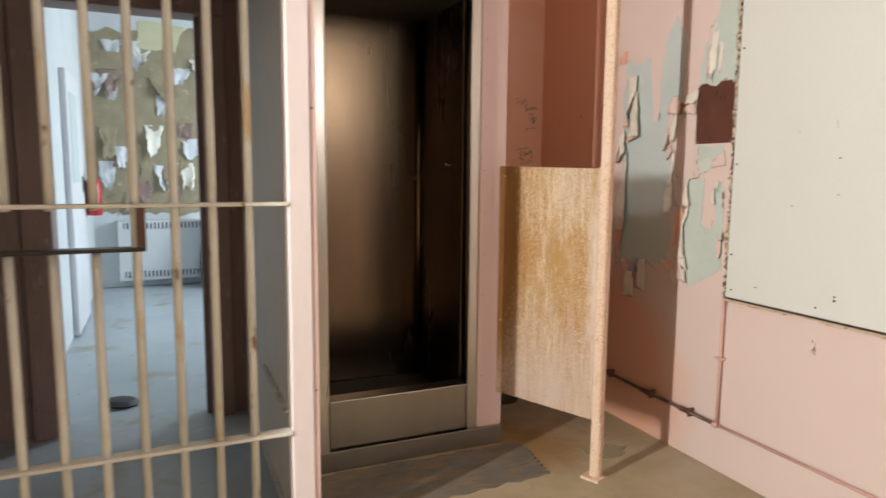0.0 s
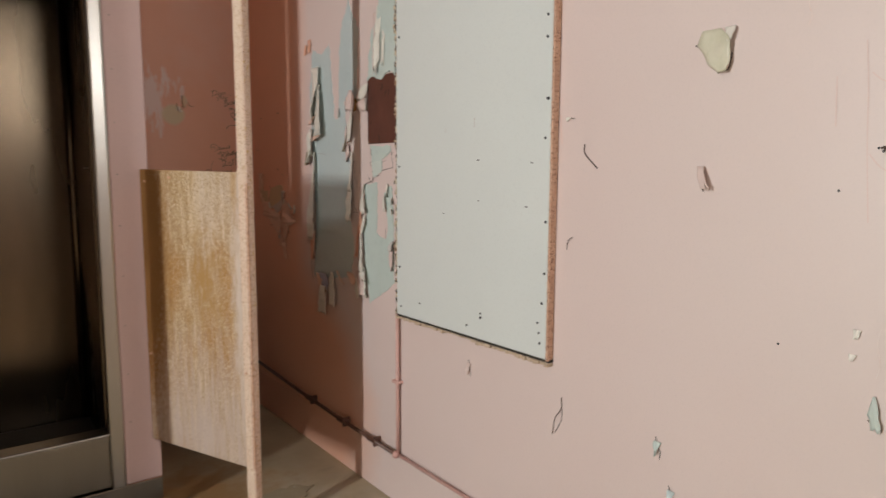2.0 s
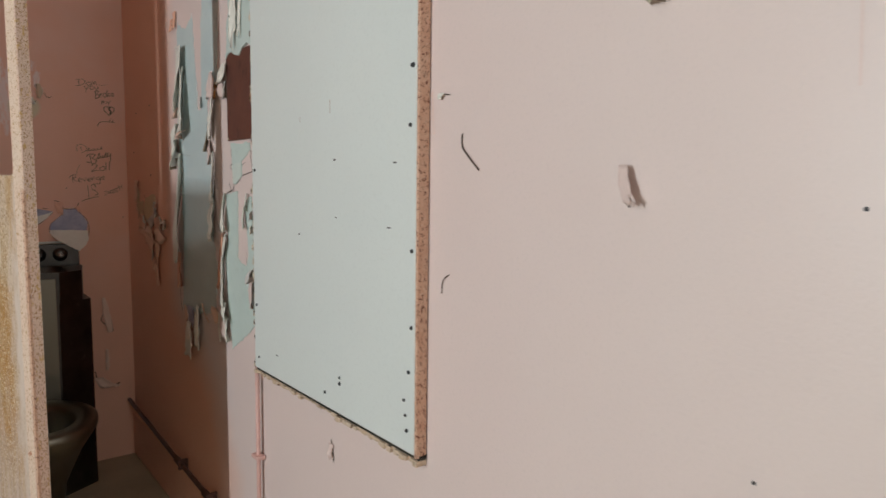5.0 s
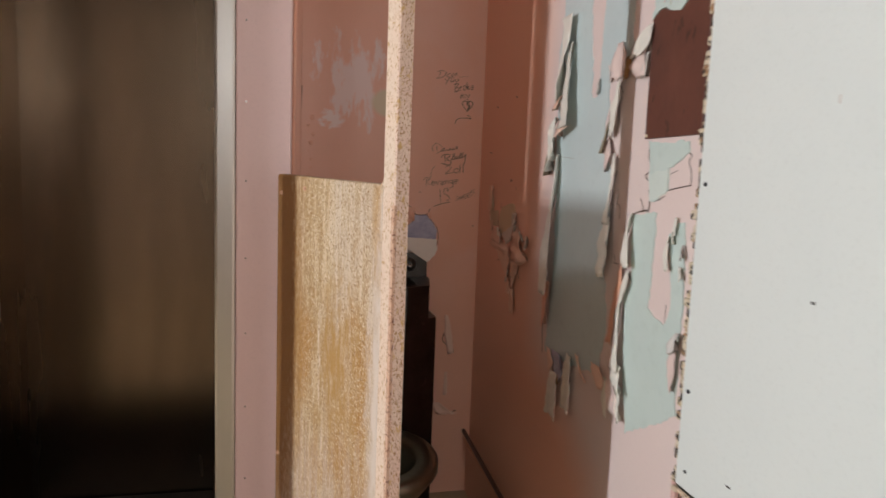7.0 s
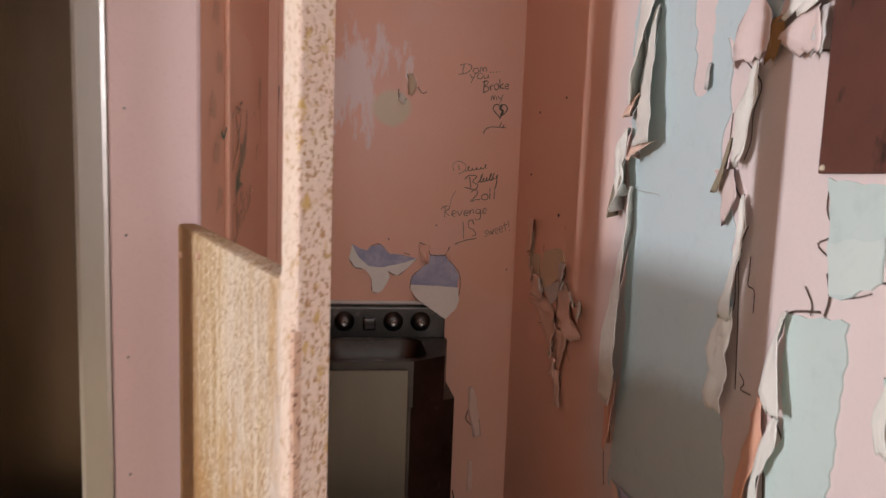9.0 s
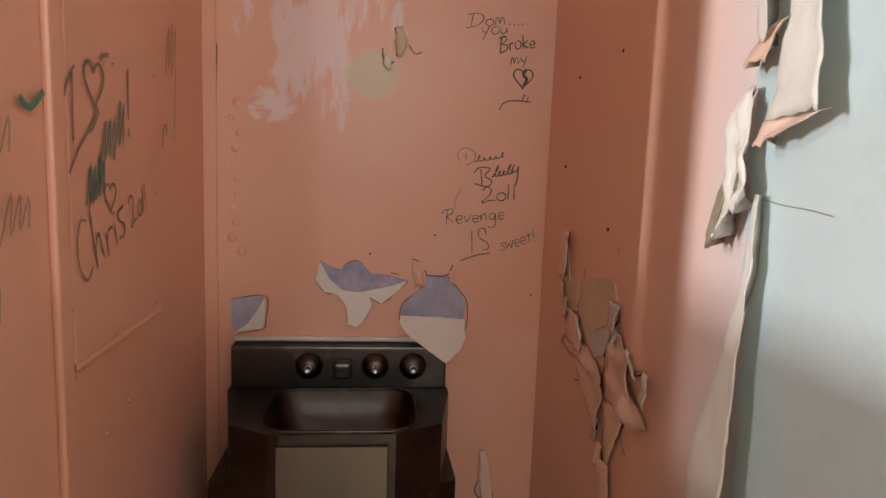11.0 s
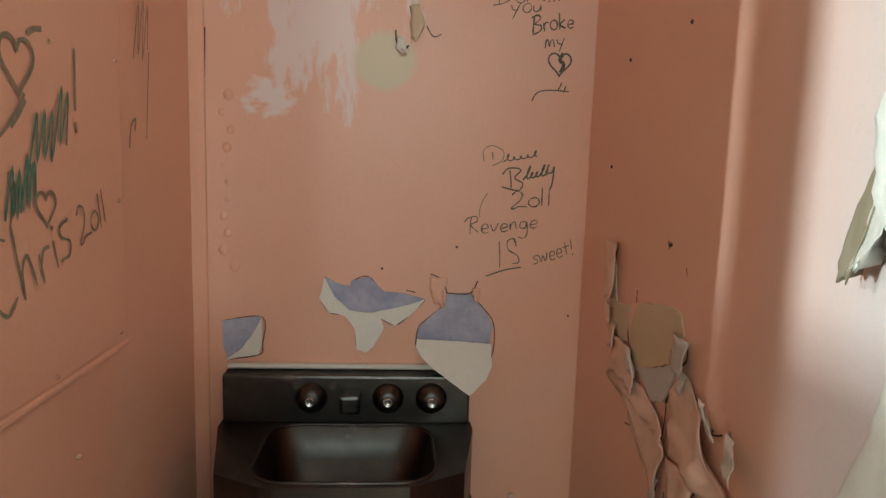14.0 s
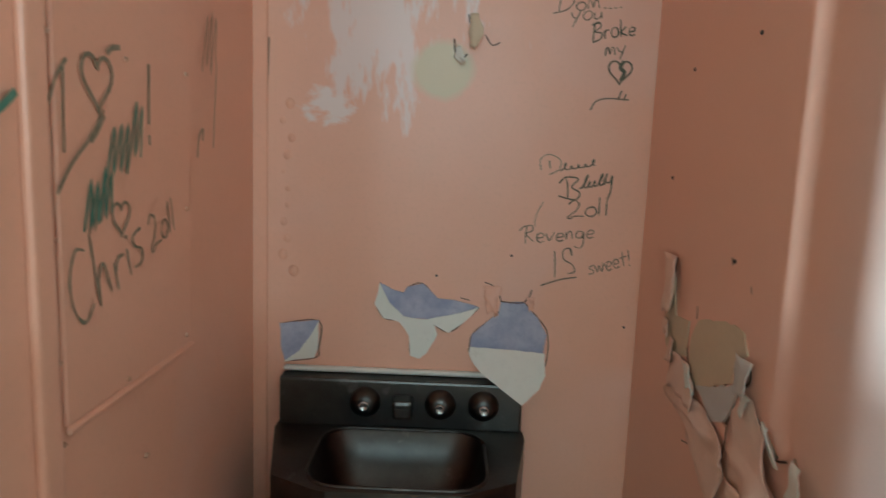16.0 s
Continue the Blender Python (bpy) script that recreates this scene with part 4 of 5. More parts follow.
# ---- floor pieces ----
patch("floor", [(0.44, 2.24), (0.9, 2.29), (1.43, 2.32), (1.475, 2.63), (1.35, 2.66), (0.44, 2.675)], M_LINO, floor, 0.012, 0.004, "lino_sheet", "grey torn linoleum piece", 3, 0.03)
patch("floor", [(1.69, 2.42), (1.71, 2.345), (1.80, 2.34), (1.93, 2.42), (1.86, 2.47), (1.70, 2.465)], M_TAN, floor, 0.014, 0.004, "lino_scrap", "dull tan torn floor scrap", 5, 0.02)
for k in range(8):
    nail("floor", 1.425 + 0.005 * k, 2.33 + 0.036 * k, 0.006, M_DARK, floor, "nail", 0.004)

# ---- peeling paint on the east wall ----
W = wall_east
patch("east", [(2.795, 0.845), (2.60, 0.855), (2.45, 0.89), (2.42, 1.01), (2.45, 1.13), (2.44, 1.26), (2.45, 1.39), (2.50, 1.43), (2.48, 1.55), (2.50, 1.66), (2.53, 1.70), (2.545, 1.57), (2.575, 1.57), (2.60, 1.75), (2.62, 1.90), (2.70, 1.86),
               (2.78, 1.90), (2.81, 1.70), (2.80, 1.55), (2.79, 1.38), (2.765, 1.10)], M_BLUE, W, 0.006, label="bare blue-grey undercoat", seed=1)
patch("east", [(2.535, 1.66), (2.43, 1.60), (2.385, 1.66), (2.376, 1.93), (2.45, 2.05), (2.50, 1.95), (2.53, 1.80)], M_BLUE, W, 0.006, label="bare blue-grey undercoat", seed=2)
patch("east", [(2.29, 1.70), (2.24, 1.715), (2.20, 1.70), (2.13, 1.725), (2.09, 1.70), (2.085, 2.1), (2.17, 2.12), (2.21, 1.96), (2.26, 1.88)], M_GREEN, W, 0.007, 0.0075, label="bare grey-green undercoat", seed=3)
hatch = part("access_plate", box(EAST - 0.006, EAST + 0.002, 2.088, 2.292, 1.452, 1.715, 0.001), M_MAROON, W, "bare maroon steel access plate")
for a, z in ((2.285, 1.458), (2.095, 1.458)):
    nail("east", a, z, 0.005, M_CAULK, W, "screw", 0.006)
# strips of old paint that hang from the torn edges, and dark lines for cracks and painted shadow gaps beside them
for k, (a, z, w, h, o, r, l, m, tp) in enumerate([(2.80, 1.94, .04, .07, .01, .4, 0, M_SALMON, .4), (2.20, 1.98, .05, .27, .03, .7, 0, M_CREAM, .1), (2.23, 1.96, .035, .24, .02, -.6, 0, M_PINK, .2),
                                                   (2.165, 1.92, .035, .18, .02, .5, 0, M_CREAM, .4), (2.84, 1.92, .03, .05, .01, .5, 0, M_SALMON, .4)]):
    flap("east", a, z, w, h, o, m, W, r, l, tp, seed=k)
hanging("east", [(1.805, 2.788, 2.686), (1.747, 2.766, 2.687), (1.711, 2.767, 2.696), (1.664, 2.756, 2.722), (1.619, 2.770, 2.741), (1.580, 2.769, 2.722)], M_CREAM, W, 0.034, 1, wave=0.06)
hanging("east", [(1.730, 2.705, 2.684), (1.647, 2.725, 2.669), (1.583, 2.734, 2.656), (1.507, 2.757, 2.645)], M_CREAM, W, 0.032, 2, wave=0.05)
hanging("east", [(1.593, 2.756, 2.728), (1.559, 2.793, 2.723)], M_FLAKE, W, 0.034, 3)
hanging("east", [(1.505, 2.757, 2.651), (1.484, 2.751, 2.700)], M_FLAKE, W, 0.036, 4)
hanging("east", [(1.536, 2.796, 2.776), (1.498, 2.816, 2.757), (1.438, 2.801, 2.746), (1.418, 2.777, 2.752)], M_CREAM, W, 0.034, 5, wave=0.2)
hanging("east", [(1.459, 2.820, 2.789), (1.411, 2.829, 2.791), (1.376, 2.828, 2.796)], M_TAN, W, 0.032, 6)
hanging("east", [(1.480, 2.805, 2.772), (1.413, 2.807, 2.771), (1.387, 2.808, 2.782)], M_CREAM, W, 0.036, 6)
hanging("east", [(1.429, 2.764, 2.746), (1.357, 2.759, 2.738), (1.273, 2.784, 2.737), (1.184, 2.824, 2.731), (1.117, 2.841, 2.728), (1.031, 2.826, 2.725)], M_CREAM, W, 0.034, 7, wave=0.05)
hanging("east", [(1.060, 2.820, 2.760), (0.989, 2.811, 2.759), (0.934, 2.797, 2.763)], M_SALMON, W, 0.024, 8)
stroke("east", smooth_line([(2.830, 0.924), (2.828, 0.878), (2.818, 0.831)], 4), 0.0031, M_CRACKSHADE, W, "crack_shade_line")
hanging("east", [(1.595, 2.425, 2.413), (1.566, 2.441, 2.402), (1.531, 2.453, 2.411), (1.494, 2.452, 2.412), (1.469, 2.448, 2.426)], M_CREAM, W, 0.016, 9, wave=0.12)
hanging("east", [(1.500, 2.461, 2.451), (1.466, 2.475, 2.451), (1.433, 2.496, 2.462)], M_TAN, W, 0.018, 10)
hanging("east", [(1.458, 2.500, 2.447), (1.423, 2.477, 2.427), (1.390, 2.464, 2.456)], M_PINK, W, 0.010, 11)
hanging("east", [(1.425, 2.426, 2.418), (1.384, 2.431, 2.399), (1.347, 2.431, 2.404), (1.304, 2.443, 2.415), (1.262, 2.459, 2.417)], M_CREAM, W, 0.016, 12, wave=0.15)
hanging("east", [(1.274, 2.460, 2.416), (1.227, 2.473, 2.412), (1.179, 2.474, 2.408), (1.135, 2.474, 2.415)], M_CREAM, W, 0.018, 13, wave=0.12)
stroke("east", smooth_line([(2.452, 1.600), (2.420, 1.573), (2.415, 1.558), (2.427, 1.531), (2.427, 1.495), (2.439, 1.470)], 4), 0.0022, M_CRACKSHADE, W, "crack_shade_line")
stroke("east", smooth_line([(2.473, 1.535), (2.476, 1.497), (2.484, 1.458)], 4), 0.0022, M_CRACKSHADE, W, "crack_shade_line")
stroke("east", smooth_line([(2.459, 1.469), (2.455, 1.439), (2.439, 1.420)], 4), 0.0022, M_CRACKSHADE, W, "crack_shade_line")
stroke("east", smooth_line([(2.427, 1.353), (2.435, 1.322), (2.433, 1.272), (2.457, 1.251), (2.461, 1.230)], 4), 0.0025, M_CRACKSHADE, W, "crack_shade_line")
stroke("east", smooth_line([(2.416, 1.384), (2.431, 1.349), (2.425, 1.293), (2.419, 1.232), (2.414, 1.164)], 4), 0.0022, M_CRACKSHADE, W, "crack_shade_line")
stroke("east", smooth_line([(2.406, 1.345), (2.405, 1.326), (2.406, 1.307), (2.392, 1.302), (2.390, 1.273)], 4), 0.0019, M_CRACKSHADE, W, "crack_shade_line")
stroke("east", smooth_line([(2.408, 1.189), (2.396, 1.179), (2.402, 1.168), (2.380, 1.168)], 4), 0.0019, M_CRACKSHADE, W, "crack_shade_line")
stroke("east", smooth_line([(2.521, 1.697), (2.517, 1.649), (2.531, 1.621), (2.543, 1.598), (2.540, 1.565), (2.557, 1.556)], 4), 0.0019, M_CRACKSHADE, W, "crack_shade_line")
hanging("east", [(1.611, 2.539, 2.530), (1.580, 2.539, 2.525)], M_CEIL, W, 0.008, 14)
hanging("east", [(1.291, 2.320, 2.309), (1.257, 2.330, 2.313), (1.223, 2.341, 2.304), (1.188, 2.351, 2.293), (1.173, 2.327, 2.289)], M_CREAM, W, 0.022, 15, wave=0.06)
stroke("east", smooth_line([(2.271, 1.300), (2.321, 1.289), (2.326, 1.270), (2.317, 1.231), (2.304, 1.194), (2.298, 1.177)], 4), 0.0031, M_CRACKSHADE, W, "crack_shade_line")
hanging("east", [(1.162, 2.323, 2.308), (1.134, 2.340, 2.301), (1.081, 2.346, 2.330), (1.031, 2.350, 2.326), (0.981, 2.357, 2.319), (0.931, 2.363, 2.309)], M_CREAM, W, 0.02, 16, wave=0.08)
hanging("east", [(0.941, 2.365, 2.311), (0.909, 2.363, 2.297), (0.886, 2.321, 2.281)], M_CREAM, W, 0.026, 17)
hanging("east", [(0.919, 2.396, 2.354), (0.869, 2.397, 2.322), (0.827, 2.363, 2.320)], M_PINK, W, 0.012, 18)
hanging("east", [(0.891, 2.322, 2.307), (0.848, 2.340, 2.300), (0.819, 2.311, 2.289)], M_CREAM, W, 0.02, 19)
hanging("east", [(1.174, 2.363, 2.347), (1.126, 2.372, 2.333), (1.060, 2.387, 2.354), (0.984, 2.397, 2.370)], M_SALMON, W, 0.012, 20)
stroke("east", smooth_line([(2.312, 1.131), (2.340, 1.090), (2.335, 1.032), (2.328, 0.975), (2.323, 0.937)], 4), 0.0037, M_CRACKSHADE, W, "crack_shade_line")
stroke("east", smooth_line([(2.347, 1.166), (2.320, 1.144), (2.312, 1.132)], 4), 0.0037, M_CRACKSHADE, W, "crack_shade_line")
hanging("east", [(1.680, 2.443, 2.417), (1.651, 2.467, 2.394), (1.623, 2.477, 2.387), (1.602, 2.481, 2.390)], M_PINK, W, 0.010, 21)
hanging("east", [(1.642, 2.401, 2.363), (1.619, 2.401, 2.363), (1.596, 2.400, 2.375)], M_RUST, W, 0.010, 22)
hanging("east", [(1.638, 2.342, 2.303), (1.616, 2.388, 2.294), (1.591, 2.342, 2.291)], M_PINK, W, 0.014, 23)
hanging("east", [(1.692, 2.318, 2.280), (1.675, 2.358, 2.274), (1.651, 2.366, 2.283), (1.639, 2.382, 2.322)], M_CREAM, W, 0.014, 24, wave=0.06)
hanging("east", [(1.636, 2.306, 2.295), (1.609, 2.320, 2.287), (1.589, 2.316, 2.286)], M_CEIL, W, 0.014, 25)
stroke("east", smooth_line([(2.308, 1.640), (2.333, 1.612), (2.322, 1.593), (2.294, 1.586)], 4), 0.0025, M_CRACKSHADE, W, "crack_shade_line")
stroke("east", smooth_line([(2.458, 1.653), (2.431, 1.676)], 4), 0.0019, M_CRACKSHADE, W, "crack_shade_line")
stroke("east", smooth_line([(2.276, 1.443), (2.277, 1.413), (2.264, 1.387), (2.286, 1.374), (2.266, 1.361)], 4), 0.0019, M_CRACKSHADE, W, "crack_shade_line")
stroke("east", smooth_line([(2.267, 1.344), (2.260, 1.318), (2.265, 1.296)], 4), 0.0037, M_CRACKSHADE, W, "crack_shade_line")
stroke("east", smooth_line([(2.299, 1.324), (2.286, 1.307), (2.286, 1.293)], 4), 0.0022, M_CRACKSHADE, W, "crack_shade_line")
stroke("east", smooth_line([(2.247, 1.319), (2.221, 1.326), (2.204, 1.333)], 4), 0.0019, M_CRACKSHADE, W, "crack_shade_line")
stroke("east", smooth_line([(2.194, 1.345), (2.157, 1.351), (2.115, 1.357)], 4), 0.0025, M_CRACKSHADE, W, "crack_shade_line")
stroke("east", smooth_line([(2.131, 1.420), (2.121, 1.413), (2.128, 1.401), (2.117, 1.380), (2.117, 1.357)], 4), 0.0025, M_CRACKSHADE, W, "crack_shade_line")
stroke("east", smooth_line([(2.193, 1.377), (2.164, 1.385)], 4), 0.0012, M_CRACKSHADE, W, "crack_shade_line")
patch("east", [(2.279, 1.448), (2.131, 1.442), (2.126, 1.420), (2.195, 1.390), (2.193, 1.345), (2.228, 1.325), (2.260, 1.320)], M_GREEN, W, 0.004, label="bare grey-green undercoat", seed=4)
patch("east", [(2.271, 1.377), (2.197, 1.388), (2.195, 1.345), (2.228, 1.327), (2.261, 1.322)], M_PALEGREEN, W, 0.003, label="pale green undercoat", seed=5)
patch("east", [(2.329, 1.287), (2.229, 1.296), (2.229, 1.227), (2.230, 1.166), (2.238, 1.094), (2.172, 1.070), (2.157, 1.094), (2.152, 1.128), (2.162, 1.207), (2.178, 1.253), (2.147, 1.282), (2.125, 1.285), (2.111, 1.157), (2.111, 1.030), (2.104, 0.904), (2.296, 0.790), (2.321, 0.918), (2.343, 1.089), (2.313, 1.136)], M_GREEN, W, 0.004, label="bare grey-green undercoat", seed=3)
hanging("east", [(1.254, 2.170, 2.164), (1.218, 2.180, 2.158), (1.192, 2.170, 2.148)], M_CREAM, W, 0.014, 26)
stroke("east", smooth_line([(2.178, 1.255), (2.163, 1.219), (2.154, 1.177), (2.150, 1.121)], 4), 0.0031, M_CRACKSHADE, W, "crack_shade_line")
stroke("east", smooth_line([(2.169, 1.115), (2.169, 1.077)], 4), 0.0019, M_CRACKSHADE, W, "crack_shade_line")
hanging("east", [(1.293, 2.154, 2.139), (1.266, 2.158, 2.135)], M_CREAM, W, 0.010, 27)
hanging("east", [(1.267, 2.156, 2.146), (1.247, 2.148, 2.139)], M_CREAM, W, 0.01, 28)
hanging("east", [(1.241, 2.119, 2.109), (1.220, 2.116, 2.104)], M_CEIL, W, 0.014, 29)
hanging("east", [(1.198, 2.125, 2.110), (1.180, 2.118, 2.106)], M_CREAM, W, 0.012, 30)
hanging("east", [(1.070, 2.109, 2.095), (1.050, 2.116, 2.091), (1.038, 2.108, 2.089)], M_CEIL, W, 0.03, 31, wave=0.3)
hanging("east", [(1.034, 2.133, 2.107), (0.994, 2.138, 2.100), (0.956, 2.122, 2.107)], M_PINK, W, 0.012, 32)
hanging("east", [(0.867, 2.743, 2.659), (0.829, 2.724, 2.626), (0.802, 2.697, 2.656)], M_VIOLET, W, 0.010, 33)
hanging("east", [(0.817, 2.717, 2.673), (0.790, 2.724, 2.652), (0.773, 2.707, 2.671)], M_RUST, W, 0.014, 34)
hanging("east", [(0.812, 2.728, 2.667), (0.747, 2.741, 2.647), (0.689, 2.751, 2.644)], M_CREAM, W, 0.02, 35, wave=0.1)
hanging("east", [(0.885, 2.631, 2.582), (0.813, 2.640, 2.571), (0.738, 2.644, 2.561)], M_CREAM, W, 0.018, 36, wave=0.1)
hanging("east", [(0.897, 2.581, 2.554), (0.863, 2.542, 2.520), (0.850, 2.504, 2.495)], M_FLAKE, W, 0.008, 37)
hanging("east", [(0.903, 2.483, 2.422), (0.885, 2.469, 2.386), (0.859, 2.432, 2.399)], M_FLAKE, W, 0.010, 38)
hanging("east", [(0.890, 2.411, 2.376), (0.835, 2.415, 2.356), (0.808, 2.389, 2.362)], M_CREAM, W, 0.012, 39)
hanging("east", [(0.863, 2.785, 2.740), (0.841, 2.758, 2.700), (0.812, 2.742, 2.719)], M_FLAKE, W, 0.012, 40)
stroke("east", smooth_line([(2.765, 1.425), (2.73, 1.421), (2.69, 1.419), (2.66, 1.416)], 4), 0.0008, M_FAINT, W, "pencil_line")
# burst patch deeper in
patch("east", [(3.291, 1.245), (3.175, 1.269), (3.143, 1.265), (3.129, 1.241), (3.161, 1.220), (3.165, 1.193), (3.250, 1.157), (3.289, 1.149), (3.314, 1.183), (3.312, 1.215)], M_TANBARE, W, 0.003, label="bare tan plaster", seed=9)
patch("east", [(3.449, 1.267), (3.403, 1.290), (3.383, 1.230), (3.325, 1.236), (3.326, 1.180), (3.382, 1.160), (3.421, 1.173)], M_TANBARE, W, 0.003, label="bare tan plaster", seed=8)
patch("east", [(3.277, 1.150), (3.156, 1.195), (3.133, 1.214), (3.145, 1.189), (3.179, 1.135), (3.215, 1.121)], M_CEIL, W, 0.003, 0.003, label="grey bare mortar", seed=10)
hanging("east", [(1.326, 3.449, 3.375), (1.278, 3.446, 3.379), (1.236, 3.429, 3.387)], M_FLAKE, W, 0.010, 41, wave=0.12)
hanging("east", [(1.218, 3.433, 3.397), (1.199, 3.414, 3.386)], M_FLAKE, W, 0.010, 42, wave=0.12)
hanging("east", [(1.193, 3.391, 3.370), (1.161, 3.405, 3.357)], M_FLAKE, W, 0.010, 43, wave=0.12)
hanging("east", [(1.176, 3.378, 3.285), (1.151, 3.379, 3.257), (1.124, 3.387, 3.258)], M_FLAKE, W, 0.010, 44, wave=0.07)
hanging("east", [(1.175, 3.325, 3.283), (1.153, 3.300, 3.249)], M_CREAM, W, 0.014, 44, wave=0.12)
hanging("east", [(1.239, 3.147, 3.101), (1.218, 3.142, 3.097), (1.201, 3.148, 3.098)], M_CEIL, W, 0.013, 45, wave=0.12)
hanging("east", [(1.131, 3.391, 3.226), (1.106, 3.386, 3.148), (1.085, 3.294, 3.141), (1.042, 3.250, 3.160), (1.014, 3.190, 3.152)], M_FLAKE, W, 0.007, 46, wave=0.10)
hanging("east", [(1.196, 3.121, 3.092), (1.159, 3.152, 3.056), (1.127, 3.148, 3.008), (1.101, 3.151, 2.971), (1.078, 3.153, 3.034)], M_FLAKE, W, 0.007, 47, wave=0.10)
hanging("east", [(1.181, 3.072, 3.050), (1.171, 3.054, 3.037), (1.157, 3.032, 3.006)], M_CREAM, W, 0.011, 48, wave=0.12)
hanging("east", [(1.171, 2.997, 2.972), (1.155, 2.989, 2.951), (1.139, 2.996, 2.949)], M_CREAM, W, 0.022, 49, wave=0.12)
hanging("east", [(1.072, 3.153, 3.059), (1.031, 3.132, 3.078), (0.984, 3.126, 3.103)], M_FLAKE, W, 0.006, 50, wave=0.10)
hanging("east", [(1.032, 3.184, 3.160), (1.000, 3.187, 3.159)], M_CEIL, W, 0.010, 51, wave=0.12)
hanging("east", [(0.996, 3.156, 3.133), (0.962, 3.179, 3.132)], M_FLAKE, W, 0.011, 52, wave=0.12)
hanging("east", [(0.974, 3.164, 3.099), (0.937, 3.146, 3.087), (0.902, 3.120, 3.079)], M_FLAKE, W, 0.010, 53, wave=0.12)
hanging("east", [(1.196, 3.121, 3.096), (1.179, 3.122, 3.093)], M_CREAM, W, 0.013, 54, wave=0.12)
stroke("east", smooth_line([(3.403, 1.322), (3.408, 1.279), (3.412, 1.233)], 4), 0.0037, M_CRACKSHADE, W, "crack_shade_line")
stroke("east", smooth_line([(3.424, 1.222), (3.412, 1.181), (3.390, 1.164)], 4), 0.0037, M_CRACKSHADE, W, "crack_shade_line")
stroke("east", smooth_line([(3.330, 1.199), (3.310, 1.163), (3.270, 1.145)], 4), 0.0031, M_CRACKSHADE, W, "crack_shade_line")
stroke("east", smooth_line([(3.121, 1.234), (3.119, 1.210), (3.154, 1.187), (3.177, 1.158), (3.191, 1.131)], 4), 0.0037, M_CRACKSHADE, W, "crack_shade_line")
stroke("east", smooth_line([(3.161, 1.175), (3.165, 1.148), (3.170, 1.136)], 4), 0.0060, M_CRACKSHADE, W, "crack_shade_line")
stroke("east", smooth_line([(3.167, 1.134), (3.170, 1.102), (3.185, 1.050), (3.188, 1.011)], 4), 0.0031, M_CRACKSHADE, W, "crack_shade_line")
stroke("east", smooth_line([(3.101, 1.181), (3.078, 1.172), (3.057, 1.159), (3.040, 1.149), (3.016, 1.158)], 4), 0.0025, M_CRACKSHADE, W, "crack_shade_line")
stroke("east", smooth_line([(3.008, 1.149), (2.996, 1.141)], 4), 0.0090, M_CRACKSHADE, W, "crack_shade_line")
stroke("east", smooth_line([(3.189, 1.020), (3.181, 1.005)], 4), 0.0090, M_CRACKSHADE, W, "crack_shade_line")
stroke("east", smooth_line([(3.153, 1.018), (3.151, 0.982), (3.143, 0.968)], 4), 0.0025, M_CRACKSHADE, W, "crack_shade_line")
stroke("east", smooth_line([(3.060, 1.089), (3.054, 1.084)], 4), 0.0105, M_CRACKSHADE, W, "crack_shade_line")
stroke("east", smooth_line([(3.318, 1.048), (3.282, 1.056)], 4), 0.0019, M_CRACKSHADE, W, "crack_shade_line")
stroke("east", smooth_line([(3.201, 1.353), (3.197, 1.343)], 4), 0.0037, M_CRACKSHADE, W, "crack_shade_line")
stroke("east", smooth_line([(3.141, 1.326), (3.137, 1.316)], 4), 0.0019, M_CRACKSHADE, W, "crack_shade_line")
stroke("east", smooth_line([(3.301, 1.265), (3.300, 1.246)], 4), 0.0031, M_CRACKSHADE, W, "crack_shade_line")
stroke("east", smooth_line([(3.056, 1.017), (3.082, 1.042), (3.049, 1.082)], 4), 0.0019, M_CRACKSHADE, W, "crack_shade_line")
for a, z in ((3.193, 1.349), (3.44, 1.26), (3.40, 1.62), (3.182, 1.635), (3.46, 1.45)):
    nail("east", a, z, 0.004, M_DARK, W, "nail_hole", 0.0)
# chips on the open part of the wall
hanging("east", [(1.662, 0.832, 0.782), (1.636, 0.845, 0.754), (1.613, 0.822, 0.755), (1.590, 0.810, 0.757), (1.571, 0.785, 0.762)], M_CHIPBACK, W, 0.016, 70, wave=0.1, name="paint_chip", label="loose curled paint chip")
hanging("east", [(1.663, 0.778, 0.751), (1.639, 0.773, 0.755)], M_CREAM, W, 0.014, 71, name="paint_chip")
stroke("east", smooth_line([(0.850, 1.634), (0.830, 1.626), (0.815, 1.618), (0.819, 1.596)], 4), 0.003, M_CRACKSHADE, W, "crack_shade_line")
stroke("east", smooth_line([(0.785, 1.573), (0.767, 1.573), (0.760, 1.608)], 4), 0.0026, M_CRACKSHADE, W, "crack_shade_line")
stroke("east", smooth_line([(1.167, 1.419), (1.167, 1.396), (1.146, 1.375), (1.121, 1.354)], 4), 0.004, M_CRACKSHADE, W, "crack_shade_line")
hanging("east", [(1.359, 0.831, 0.809), (1.333, 0.823, 0.797), (1.312, 0.814, 0.785)], M_PINK, W, 0.020, 73, name="paint_chip", label="loose curled paint chip")
stroke("east", smooth_line([(0.825, 1.335), (0.817, 1.316), (0.811, 1.301), (0.815, 1.322)], 4), 0.0032, M_CRACKSHADE, W, "crack_shade_line")
stroke("east", smooth_line([(1.226, 0.687), (1.226, 0.652), (1.249, 0.617), (1.257, 0.566)], 4), 0.003, M_CRACKSHADE, W, "crack_shade_line")
stroke("east", smooth_line([(1.222, 0.653), (1.225, 0.615), (1.249, 0.572)], 4), 0.0022, M_CRACKSHADE, W, "crack_shade_line")
